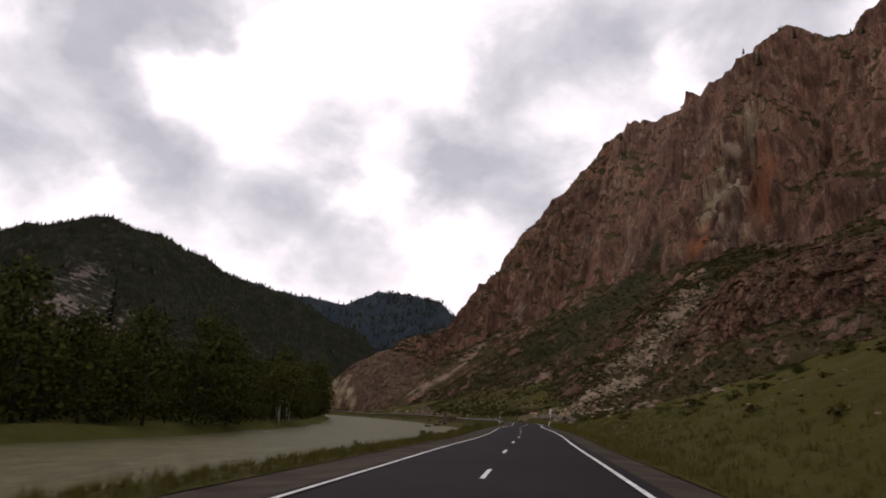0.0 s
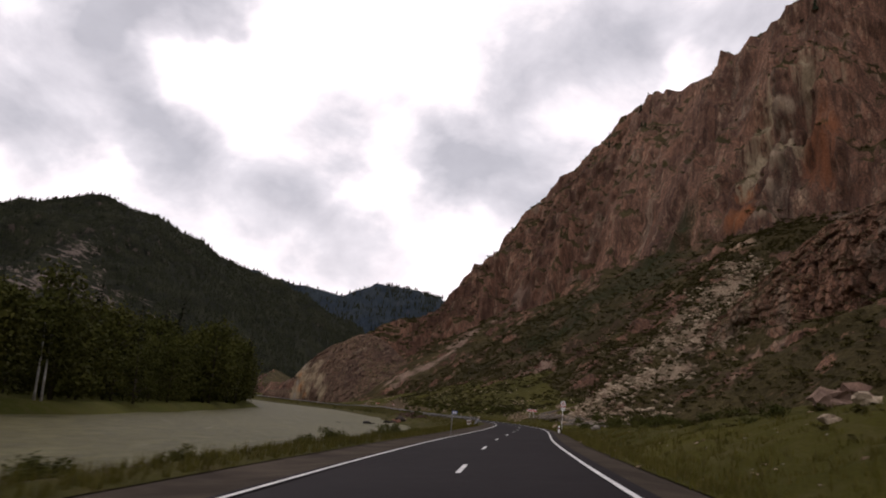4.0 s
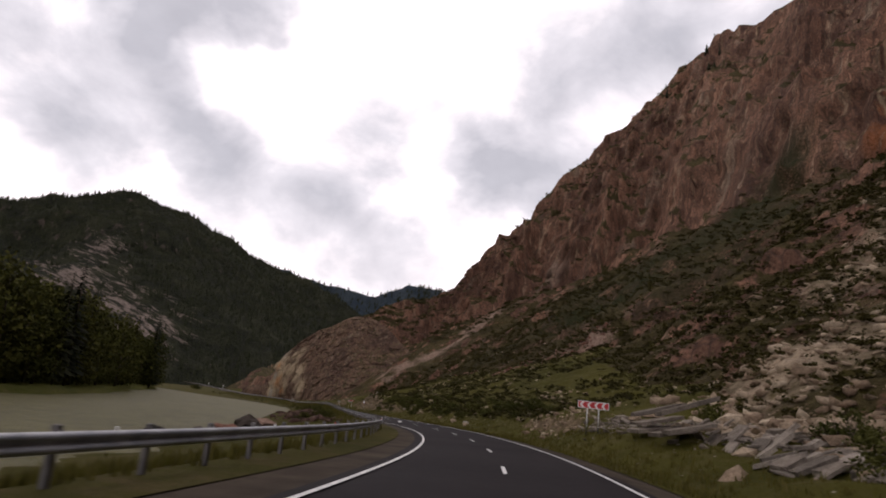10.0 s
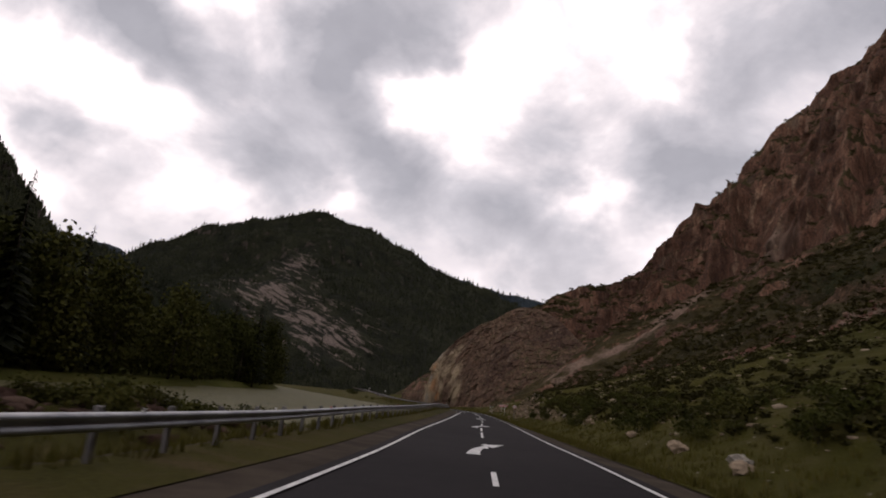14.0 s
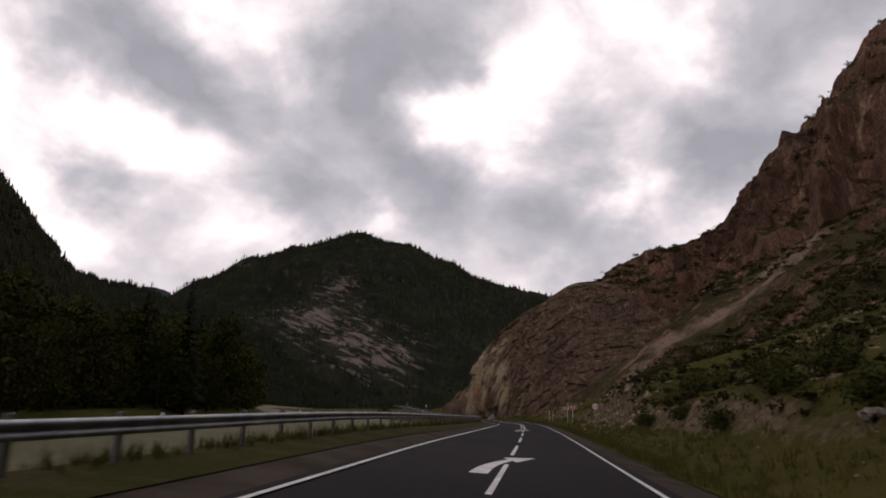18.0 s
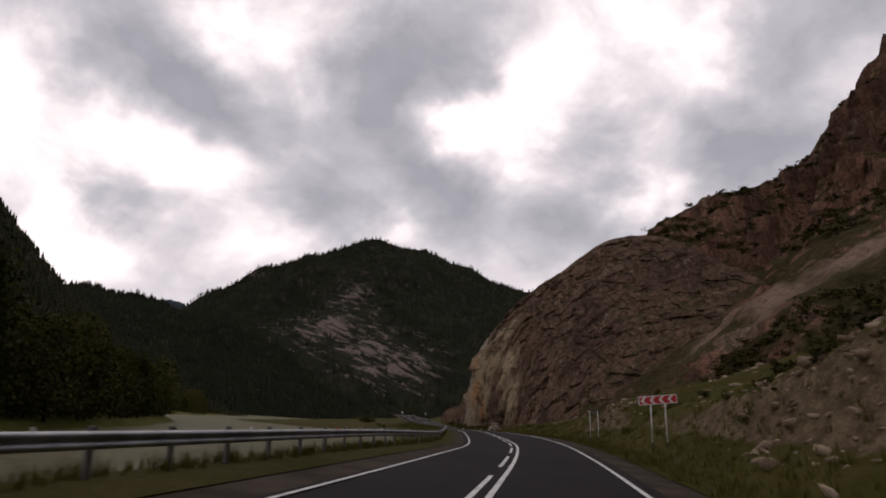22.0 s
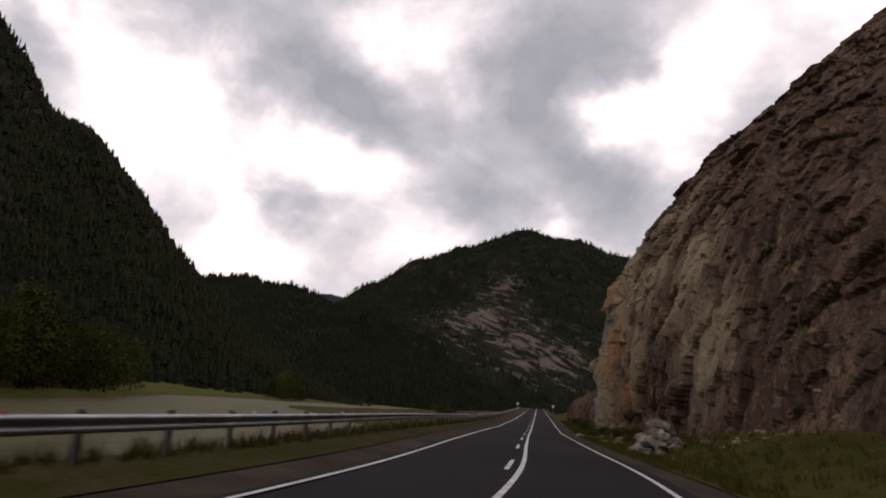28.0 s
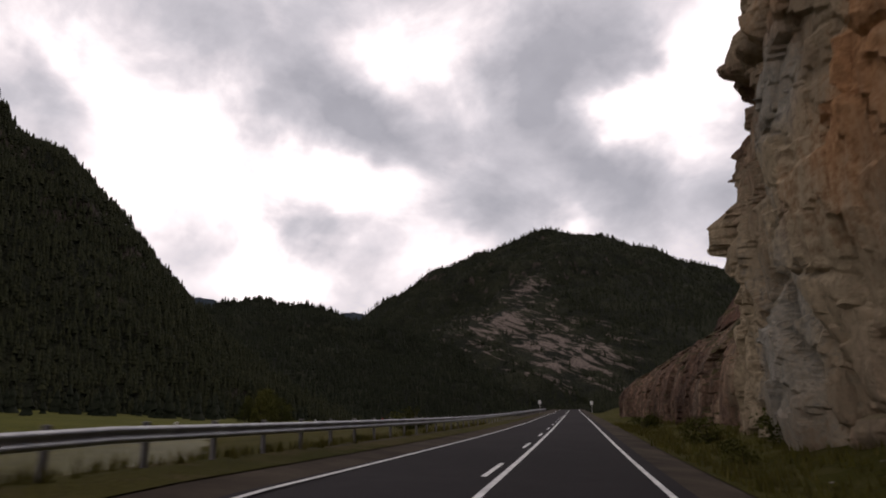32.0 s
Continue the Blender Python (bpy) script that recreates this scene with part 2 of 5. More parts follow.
def mountain_material(name, rock, rock2, tan, green, green2, cover, scale=1.0, relief=1.2, tints=()):
    """Bare rock where it is steep, grass and scrub where it is not, with soft rusty or pale spots (x, y, z, radius,
    colour); the rusty ones are partly a painted-in reflection.
    """
    m, t, out = material(name)
    g = node(t, "ShaderNodeNewGeometry")
    p = g.outputs["Position"]
    nz = node(t, "ShaderNodeSeparateXYZ", {0: g.outputs["Normal"]}).outputs[2]
    tall = scaled(t, p, (1, 1, 0.28))
    big, mid, fine = noise_tex(t, tall, 0.022 * scale, 5, 0.6, 0.5), noise_tex(t, tall, 0.16 * scale, 7, 0.68, 0.4), noise_tex(t, p, 1.1 * scale, 6, 0.7)
    c = mix(t, ramp(t, big, [(0.36, (0, 0, 0)), (0.62, (1, 1, 1))]), rock, rock2)
    c = mix(t, ramp(t, mid, [(0.55, (0, 0, 0)), (0.72, (1, 1, 1))]), c, tan)
    runs = noise_tex(t, scaled(t, p, (1, 1, 0.10)), 0.30 * scale, 6, 0.7, 0.3)
    c = mix(t, ramp(t, runs, [(0.50, (0, 0, 0)), (0.68, (0.75, 0.75, 0.75))]), c, tuple(0.55 * q for q in rock))
    pale = noise_tex(t, scaled(t, p, (1, 1, 0.2), (7, 3, 1)), 0.06 * scale, 6, 0.65, 0.6)
    c = mix(t, ramp(t, pale, [(0.56, (0, 0, 0)), (0.70, (0.7, 0.7, 0.7))]), c, (tan[0] * 0.7, tan[1] * 0.78, tan[2] * 0.85))
    c = mix(t, 0.75, c, ramp(t, fine, [(0.28, (0.12, 0.12, 0.12)), (0.72, (0.85, 0.85, 0.85))]), "OVERLAY")
    tone = node(t, "ShaderNodeTexVoronoi", {"Vector": node(t, "ShaderNodeVectorMath", {0: tall, 1: node(t, "ShaderNodeTexNoise", {"Vector": p, "Scale": 0.25 * scale, "Detail": 4.0}).outputs["Color"]}, operation="ADD").outputs[0], "Scale": 0.30 * scale}).outputs["Color"]
    tone = node(t, "ShaderNodeSeparateXYZ", {0: tone}).outputs[0]
    c = mix(t, 0.55, c, ramp(t, tone, [(0.0, (0.22, 0.22, 0.22)), (0.5, (0.5, 0.5, 0.5)), (1.0, (0.80, 0.78, 0.75))]), "OVERLAY")
    cracks = node(t, "ShaderNodeTexVoronoi", {"Vector": tall, "Scale": 0.45 * scale}, feature="DISTANCE_TO_EDGE").outputs["Distance"]
    c = mix(t, ramp(t, cracks, [(0.0, (0.55, 0.55, 0.55)), (0.09, (0, 0, 0))]), c, (0.05, 0.04, 0.035))
    gc = mix(t, ramp(t, noise_tex(t, p, 0.09 * scale, 5), [(0.4, (0, 0, 0)), (0.6, (1, 1, 1))]), green, green2)
    gc = mix(t, 0.7, gc, ramp(t, fine, [(0.3, (0.1, 0.1, 0.1)), (0.7, (0.8, 0.8, 0.8))]), "OVERLAY")
    flatness = math_node(t, "ADD", nz, math_node(t, "MULTIPLY", math_node(t, "SUBTRACT", mid, 0.5), 1.5))
    flatness = math_node(t, "ADD", flatness, math_node(t, "MULTIPLY", math_node(t, "SUBTRACT", big, 0.5), 0.8))
    c = mix(t, ramp(t, flatness, [(cover - 0.06, (0, 0, 0)), (cover + 0.06, (1, 1, 1))]), c, gc)
    for col, rim, places in tints:
        near = None
        at, squat = (p, 1.0) if rim > 0 else (scaled(t, p, (1, 1, 0.3)), 0.3)
        for x, y, z, r in places:
            d = node(t, "ShaderNodeVectorMath", {0: at, 1: (x, y, z * squat)}, operation="DISTANCE").outputs["Value"]
            d = math_node(t, "DIVIDE", d, r)
            near = d if near is None else math_node(t, "MINIMUM", near, d)
        grit = runs if rim < 0 else mid if rim < 5 else noise_tex(t, dipping(t, p), 0.022, 7, 0.72, 0.5)
        near = math_node(t, "ADD", near, math_node(t, "MULTIPLY", math_node(t, "SUBTRACT", grit, 0.42), abs(rim)))
        near = math_node(t, "ADD", near, math_node(t, "MULTIPLY", math_node(t, "SUBTRACT", fine, 0.5), 1.1))
        grain = mix(t, 0.7, col, ramp(t, fine, [(0.28, (0.15, 0.15, 0.15)), (0.72, (0.85, 0.85, 0.85))]), "OVERLAY")
        c = mix(t, ramp(t, near, [(0.45, (0.85, 0.85, 0.85)), (1.15, (0, 0, 0))]), c, grain)
    h = math_node(t, "ADD", math_node(t, "MULTIPLY", mid, 1.5), math_node(t, "ADD", math_node(t, "MULTIPLY", fine, 0.5), math_node(t, "MINIMUM", cracks, 0.12)))
    finish(t, out, c, 0.95, h, relief, 0.9)
    return m


def water_material():
    m, t, out = material("silty_river_water")
    p = place_of(t)
    big, rip = noise_tex(t, p, 0.04, 4), noise_tex(t, scaled(t, p, (1.0, 0.4, 1)), 0.8, 6, 0.7, 0.8)
    c = mix(t, big, (0.080, 0.076, 0.030), (0.122, 0.112, 0.050))
    fleck = noise_tex(t, scaled(t, p, (0.5, 0.16, 1)), 0.9, 7, 0.7, 0.8)
    c = mix(t, ramp(t, fleck, [(0.62, (0, 0, 0)), (0.72, (0.7, 0.7, 0.7))]), c, (0.28, 0.27, 0.23))
    finish(t, out, mix(t, 0.7, c, ramp(t, rip, [(0.32, (0.25, 0.25, 0.25)), (0.68, (0.72, 0.72, 0.72))]), "OVERLAY"), 0.5, rip, 0.4, 1.0, Specular_IOR_Level=0.035)
    return m


ASPHALT = asphalt_material()
PAINT = simple("white_road_paint", (0.55, 0.55, 0.54), (0.78, 0.78, 0.76), 2.0, 0.7, 0.002)
GRAVEL = simple("shoulder_gravel", (0.036, 0.028, 0.021), (0.068, 0.054, 0.040), 0.5, 0.95, 0.03, 0, 14)
GRASS = grass_material("roadside_grass", (0.042, 0.041, 0.007), (0.066, 0.060, 0.011), (0.074, 0.064, 0.023), 0.05, 0.72)
BANK = grass_material("river_bank_grass", (0.042, 0.043, 0.010), (0.064, 0.057, 0.015), (0.082, 0.062, 0.029), 0.0)
MEADOW = grass_material("far_meadow_grass", (0.060, 0.068, 0.014), (0.090, 0.090, 0.022), (0.10, 0.088, 0.032), 0.0)
SCREE = (0.34, 0.265, 0.185)
SCRUB = (0.040, 0.036, 0.017)
SLIDE = (0.27, 0.19, 0.145)
ROCKFACE = mountain_material("red_brown_rock_face", (0.105, 0.058, 0.042), (0.240, 0.132, 0.088), (0.38, 0.272, 0.182), (0.044, 0.036, 0.016), (0.068, 0.054, 0.023), 0.65, tints=(
    # reddish rock, with a windscreen reflection painted into its colour
    ((0.27, 0.105, 0.045), 2.0, ((151, 402, 108, 12), (140, 376, 94, 9), (128, 349, 79, 8), (158, 408, 122, 8), (215, 380, 205, 12), (196, 470, 190, 12))),
    ((0.36, 0.29, 0.19), -2.6, ((172, 422, 145, 12), (180, 424, 172, 12), (163, 412, 122, 10), (192, 410, 192, 12), (201, 402, 172, 10), (176, 396, 150, 9))),
    # upright red spots: red rock and more of that reflection
    ((0.25, 0.10, 0.05), -2.4, ((186, 386, 140, 13), (206, 470, 195, 12))),
    ((0.022, 0.026, 0.010), 0.9, ((140, 453, 110, 30), (127, 455, 92, 34), (96, 442, 68, 36), (70, 420, 48, 28), (112, 402, 72, 24), (60, 440, 40, 24))),
    (SCRUB, 2.4, ((105, 430, 85, 55), (85, 380, 50, 40), (75, 345, 35, 30), (70, 470, 60, 38), (30, 440, 25, 26), (60, 395, 40, 34))),
    (SCREE, 2.2, ((52, 250, 8, 13), (62, 242, 14, 15), (75, 272, 25, 16), (90, 290, 38, 15), (104, 304, 50, 14), (118, 325, 65, 11), (130, 350, 78, 9), (141, 374, 90, 9), (150, 384, 107, 9), (157, 392, 124, 10), (165, 396, 140, 11), (171, 399, 157, 12), (176, 404, 172, 9), (46, 205, 8, 10))),
    (SLIDE, 1.8, ((-26, 529, 18, 9), (-14, 524, 22, 10), (-2, 522, 30, 12), (9, 528, 38, 13), (17, 545, 48, 13), (27, 560, 58, 13), (41, 571, 74, 15), (60, 585, 96, 15), (50, 350, 22, 8), (42, 360, 18, 7))),
    ((0.27, 0.20, 0.14), 1.6, ((2, 418, 4, 9), (-6, 438, 5, 9), (-14, 458, 5, 9), (-18, 478, 6, 9), (34, 292, 4, 7), (10, 396, 5, 7)))))
FARWOOD = mountain_material("wooded_mountain", (0.045, 0.040, 0.032), (0.07, 0.055, 0.045), (0.12, 0.09, 0.075), (0.017, 0.019, 0.013), (0.026, 0.028, 0.016), 0.50, 0.12, 10, tints=(
    ((0.19, 0.150, 0.128), 7.0, ((-1468, 2513, 344, 250), (-1250, 2430, 250, 230), (-1087, 2354, 174, 200), (-1540, 2783, 500, 150))),))
# haze of distance, put into the rock and forest colours as blue
FAR_HAZE = mountain_material("haze_tinted_ridge", (0.05, 0.06, 0.075), (0.06, 0.07, 0.085), (0.08, 0.085, 0.09), (0.030, 0.042, 0.055), (0.04, 0.052, 0.06), 0.3, 0.12, 8)
WATER = water_material()
BED = simple("river_bed", (0.10, 0.09, 0.07), (0.16, 0.14, 0.11), 0.05, 0.9, 0.05)

# ---- plan ----
# centre line of the road: x, y and the degrees by which it leans to its right
ROAD = [(-20.91, -148.54, -2.1), (-9.1, -59.31, -2.1), (-1.22, 0.17, -2.1), (1.34, 19.77, -2.3), (3.83, 39.37, -2.8), (6.46, 58.96, -3.7), (8.77, 78.59, -4.2), (10.78, 98.25, -4.1), (13.1, 117.88, -4.0), (15.97, 137.43, -3.2), (18.79, 157.0, -1.9), (21.22, 176.61, -0.7), (22.95, 196.3, -0.4), (23.41, 216.05, -0.6), (22.22, 235.78, -1.0), (19.32, 255.31, -1.8), (14.6, 274.5, -2.4), (9.36, 293.56, -1.6), (4.33, 312.67, -0.7), (-0.57, 331.82, 1.3), (-5.68, 350.91, 3.4), (-10.94, 369.96, 3.2), (-16.36, 388.97, 2.4), (-21.88, 407.95, 1.7), (-27.56, 426.88, 0.7), (-33.85, 445.61, -1.6), (-41.13, 463.99, -3.4), (-48.87, 482.17, -2.5), (-56.91, 500.23, -1.0), (-65.46, 518.03, 0.6), (-75.32, 535.16, 2.0), (-85.26, 552.25, 2.8), (-95.11, 569.38, 3.5), (-124.91, 621.46, 0.5), (-174.57, 708.25, 0.5), (-244.1, 829.77, 0.5), (-343.43, 1003.36, 0.5)]


def hermite(pts, q):
    """A smooth curve through the points, by its chord length q."""
    pts = np.array(pts, float)
    k = np.concatenate([[0], np.cumsum(np.hypot(*np.diff(pts[:, :2], axis=0).T))])
    m = np.gradient(pts, k, axis=0)
    q = np.clip(np.asarray(q, float), 0, k[-1])
    i = np.clip(np.searchsorted(k, q, side="right") - 1, 0, len(k) - 2)
    h = (k[i + 1] - k[i])
    u = ((q - k[i]) / h)[:, None]
    h = h[:, None]
    return (2 * u**3 - 3 * u**2 + 1) * pts[i] + (u**3 - 2 * u**2 + u) * h * m[i] + (3 * u**2 - 2 * u**3) * pts[i + 1] + (u**3 - u**2) * h * m[i + 1]


S0 = 150.3  # chord length at which the drive begins
RS = np.arange(0, 1180, 2.0)
RC = hermite(ROAD, RS)
RT = np.gradient(RC[:, :2], axis=0)
RT /= np.linalg.norm(RT, axis=1)[:, None]
RN = np.stack([RT[:, 1], -RT[:, 0]], 1)


def along(s):
    """Place, right-hand normal and lean of the road s metres after the start of the drive."""
    q = np.asarray(s, float) + S0
    f = lambda a: np.interp(q, RS, a)
    return f(RC[:, 0]), f(RC[:, 1]), f(RN[:, 0]), f(RN[:, 1]), np.sin(np.radians(f(RC[:, 2])))


def fbm(x, y, z=0.0, octaves=4, seed=0.0):
    v = Vector((x + seed * 17.3, y - seed * 9.1, z + seed * 3.7))
    return noise.fractal(v, 1.0, 2.0, octaves)


def table(q, xs, ys):
    return np.interp(q, xs, ys)


SHORE = ([-160, 0, 60, 130, 190, 250, 300, 420, 540, 600, 640, 760, 1000], [14, 14, 14, 15, 17, 22, 17, 13.5, 13.5, 15, 24, 52, 120])
RISE = ([-160, 0, 60, 120, 165, 200, 235, 265, 330, 420, 470, 540, 580, 600, 700, 1000], [0.42, 0.42, 0.40, 0.27, 0.15, 0.12, 0.18, 0.32, 0.45, 0.42, 0.34, 0.22, 0.14, 0.10, 0.10, 0.08])
DROP = ([0, 580, 640, 760, 1000], [2.15, 2.15, 1.9, 1.1, -0.8])  # from the road's edge down to the water
WATER_Z = -2.3
LIP = ([-160, 130, 190, 1000], [7.6, 8.2, 7.3, 7.3])  # where the bank begins to fall
BERM = ([-160, 150, 205, 258, 310, 1000], [0, 0, 0.1, 0.2, 0.36, 0.42])  # the raised edge that carries the guard rail
CUT = ([-160, 243, 247, 256, 262, 268, 325, 335, 350, 372, 392, 398, 404, 418, 430, 440, 452, 466, 470, 482, 490, 520, 1000],
       [0, 0, 1.1, 1.5, 1.1, 0.3, 0.3, 0.9, 0.6, 1.2, 1.3, 2.2, 3.3, 3.6, 2.8, 1.6, 0.9, 0.7, 1.5, 1.6, 0.7, 0, 0])  # height of the cut earth bank


def crown_z(d, lean):
    """Height of the road's surface and of its shoulders, d metres right of the centre line."""
    e = np.abs(d)
    fall = np.where(d < 0, np.clip((e - 7.6) / 9.0, 0, 1), np.clip((e - 12) / 30.0, 0, 1))
    return -np.sign(d) * np.minimum(e, 5.0) * lean * (1 - fall)


def ground_z(s, d):
    lean = along(s)[4]
    z = crown_z(d, lean) + 1.5 * lean * np.clip(1 - (np.abs(d) - 8) / 25, 0, 1)
    left, right = np.minimum(d, 0), np.maximum(d, 0)
    shore = table(s, *SHORE)
    lip = table(s, *LIP)
    u = np.clip((-left - lip) / (shore - lip), 0, 1.8)
    z = z + np.where(d < -3.75, -0.06 - 0.1 * np.clip((-left - 3.75) / 2, 0, 1) - table(s, *DROP) * u**0.8, 0)
    r = np.clip(right - 7.5, 0, None)
    z = z + np.where(d > 3.75, -0.05 - 0.30 * np.clip((right - 4.2) / 3.0, 0, 1) + table(s, *RISE) * r + 0.3 * np.clip(r / 4, 0, 1), 0)
    mound = np.exp(-((np.asarray(s) - 279) / 11) ** 2) * np.clip((-left - 9) / 3, 0, 1) * np.clip((left + 21) / 4, 0, 1)
    z = z + 1.5 * mound + 0.022 * np.maximum(0, np.asarray(s) - 604 + 8 * np.exp(-np.abs(np.asarray(s) - 604) / 16))
    z = z + table(s, *BERM) * np.clip((-left - 3.9) / 2.4, 0, 1) * np.clip((left + 8.8) / 1.4, 0, 1)
    rise = np.clip((right - 5.4) / 3.2, 0, 1)
    z = z + 1.3 * np.exp(-((np.asarray(s) - 236) / 11) ** 2) * rise * rise * (3 - 2 * rise) * np.clip(1 - (right - 12) / 20, 0, 1)
    k = np.clip((right - 9.9) / 1.9, 0, 1)
    return z + table(s, *CUT) * k * k * (3 - 2 * k) * np.clip(1 - (right - 13) / 40, 0, 1)


def sheet(name, grid, mat, smooth=True, flip=False):
    """A mesh object from a grid of points of shape (rows, columns, 3)."""
    nu, nv = grid.shape[:2]
    idx = np.arange(nu * nv).reshape(nu, nv)
    f = np.stack([idx[:-1, :-1], idx[1:, :-1], idx[1:, 1:], idx[:-1, 1:]], -1).reshape(-1, 4)
    if flip:
        f = f[:, ::-1]
    me = bpy.data.meshes.new(name)
    me.from_pydata(grid.reshape(-1, 3).tolist(), [], f.tolist())
    me.polygons.foreach_set("use_smooth", [smooth] * len(me.polygons))
    me.materials.append(mat)
    return new(name, me)


def ribbon(name, s, ds, mat, lift=0.0, rough=0.0, octaves=4):
    """A strip of ground along the road: s along, ds across (a list of offsets, or an array of shape (s, d))."""
    s = np.asarray(s, float)
    d = np.broadcast_to(np.asarray(ds, float), (len(s), np.shape(ds)[-1]))
    x, y, nx, ny, lean = along(s)
    X, Y = x[:, None] + nx[:, None] * d, y[:, None] + ny[:, None] * d
    Z = np.stack([ground_z(s, d[:, j]) for j in range(d.shape[1])], 1) + lift
    if rough:
        for i in range(len(s)):
            for j in range(d.shape[1]):
                e = min(1.0, max(0.0, (-d[i, j] - 8.6) / 3.0 if d[i, j] < 0 else (d[i, j] - 6.3) / 5.0))
                if e:
                    Z[i, j] += rough * e * (fbm(X[i, j] * 0.13, Y[i, j] * 0.13, 0, octaves) + 0.5 * fbm(X[i, j] * 0.6, Y[i, j] * 0.6, 0, 3, 2))
    return sheet(name, np.stack([X, Y, Z], -1), mat, flip=True)


# ---- ground, road and river ----
a = np.linspace(0, 2 * math.pi, 65)
r = np.array([0.0, 300, 1000, 2500, 4900])
ground = sheet("ground", np.stack([r[:, None] * np.cos(a), 300 + r[:, None] * np.sin(a), np.full((5, 65), -5.0)], -1), BED)
tagged(ground, "brown silty valley floor under the river and hills", "ground", kind="structure")

sr = np.arange(-120, 900, 2.0)
road = ribbon("road", sr, np.linspace(-3.95, 3.95, 9), ASPHALT)
tagged(road, "two-lane dark asphalt highway through the gorge", "road", kind="structure")
tagged(ribbon("shoulder_left", sr, np.linspace(-8.2, -3.8, 8), GRAVEL, -0.012, 0.03), "brown gravel shoulder beside the river side lane", "road shoulder", kind="structure")
tagged(ribbon("shoulder_right", sr, np.linspace(3.8, 5.9, 5), GRAVEL, -0.012, 0.03), "brown gravel shoulder below the mountain side", "road shoulder", kind="structure")

sb = np.arange(-120, 760, 1.2)
sh = table(sb, *SHORE)
VERGE = ([-160, 0, 150, 185, 225, 260, 900], [6.3, 6.2, 6.2, 5.5, 5.1, 5.0, 5.0])  # where the gravel ends and the river bank begins
ve = table(sb, *VERGE)[:, None]
tagged(ribbon("river_bank", sb, -(ve + (sh[:, None] - ve) * np.linspace(1.7, 0, 24)[None, :] ** 1.1), BANK, 0.015, 0.25), "grassy bank falling from the road to the river", "river bank", kind="structure")
tagged(ribbon("roadside_slope", sb, 5.2 + 70 * np.linspace(0, 1, 84) ** 1.6, GRASS, 0.02, 0.45), "green grassy slope with pale stones beside the road", "grass slope", kind="structure")

def water_z(x, y):
    """The river's surface: level beside the road, and a little higher where it comes round the far bend."""
    k = np.searchsorted(RC[:, 1], y) if np.ndim(y) == 0 else 0
    k = min(k, len(RC) - 1)
    d = max(0.0, -((x - RC[k, 0]) * RN[k, 0] + (y - RC[k, 1]) * RN[k, 1]) - 16)
    return WATER_Z + min(d, 400) * float(np.interp(y, [260, 340, 400, 480, 700], [0, 0.012, 0.032, 0.046, 0.05]))


river = sheet("water", np.array([[(x, y, water_z(x, y)) for y in np.linspace(-300, 1500, 90)] for x in np.linspace(-900, 60, 90)]), WATER, flip=False)
tagged(river, "silty grey-green river with rippled surface", "river", kind="structure")


# ---- mountains ----
FOOT = [(135, -120), (118, 0), (95, 60), (74, 110), (58, 155), (47, 195), (39, 230), (36, 262), (30, 300), (20, 340), (10, 380), (-2, 420), (-14, 455), (-28, 485), (-42, 510),
        (-54, 531), (-63, 550), (-74, 568), (-87, 587), (-96, 601), (-110, 624), (-130, 660), (-154, 703), (-188, 765), (-244, 880)]
CREST = [(330, -120, 290), (330, 40, 300), (325, 150, 300), (318, 230, 295), (305, 310, 292), (289, 400, 285), (262, 420, 262), (237, 440, 284), (209, 470, 262), (186, 690, 312), (150, 715, 279),
         (112, 702, 231), (63, 668, 164), (29, 635, 117), (6, 622, 84), (-14, 618, 73), (-38, 617, 66), (-59, 613, 51), (-80, 608, 39), (-86, 609, 27), (-98, 632, 21), (-119, 664, 17), (-143, 707, 15), (-172, 778, 16), (-190, 890, 34)]


def spline(pts, n):
    """n points evenly by index along a smooth curve through pts."""
    pts = np.array(pts, float)
    k = np.arange(len(pts))
    m = np.gradient(pts, axis=0)
    q = np.linspace(0, len(pts) - 1, n)
    i = np.minimum(q.astype(int), len(pts) - 2)
    u = (q - i)[:, None]
    return (2 * u**3 - 3 * u**2 + 1) * pts[i] + (u**3 - 2 * u**2 + u) * m[i] + (3 * u**2 - 2 * u**3) * pts[i + 1] + (u**3 - u**2) * m[i + 1]


def ridges(u, v, w, octaves=4):
    return noise.ridged_multi_fractal(Vector((u, v, w)), 0.9, 2.1, octaves, 1.0, 2.0) - 1.1


def block(x, y, z, size, seed, tall=0.55):
    """Broken rock of irregular blocks of about this size: each cell has its own depth and tilt."""
    q = Vector((x / size + seed, y / size, z * tall / size + 0.2 * x / size))
    p = noise.voronoi(q)[1][0]
    a = p * 13.7
    lean = Vector((noise.cell(a + Vector((5, 0, 0))), noise.cell(a + Vector((0, 7, 0))), noise.cell(a + Vector((0, 0, 3)))))
    return 0.5 * noise.cell(a) + 0.45 * (q - p).dot(lean)


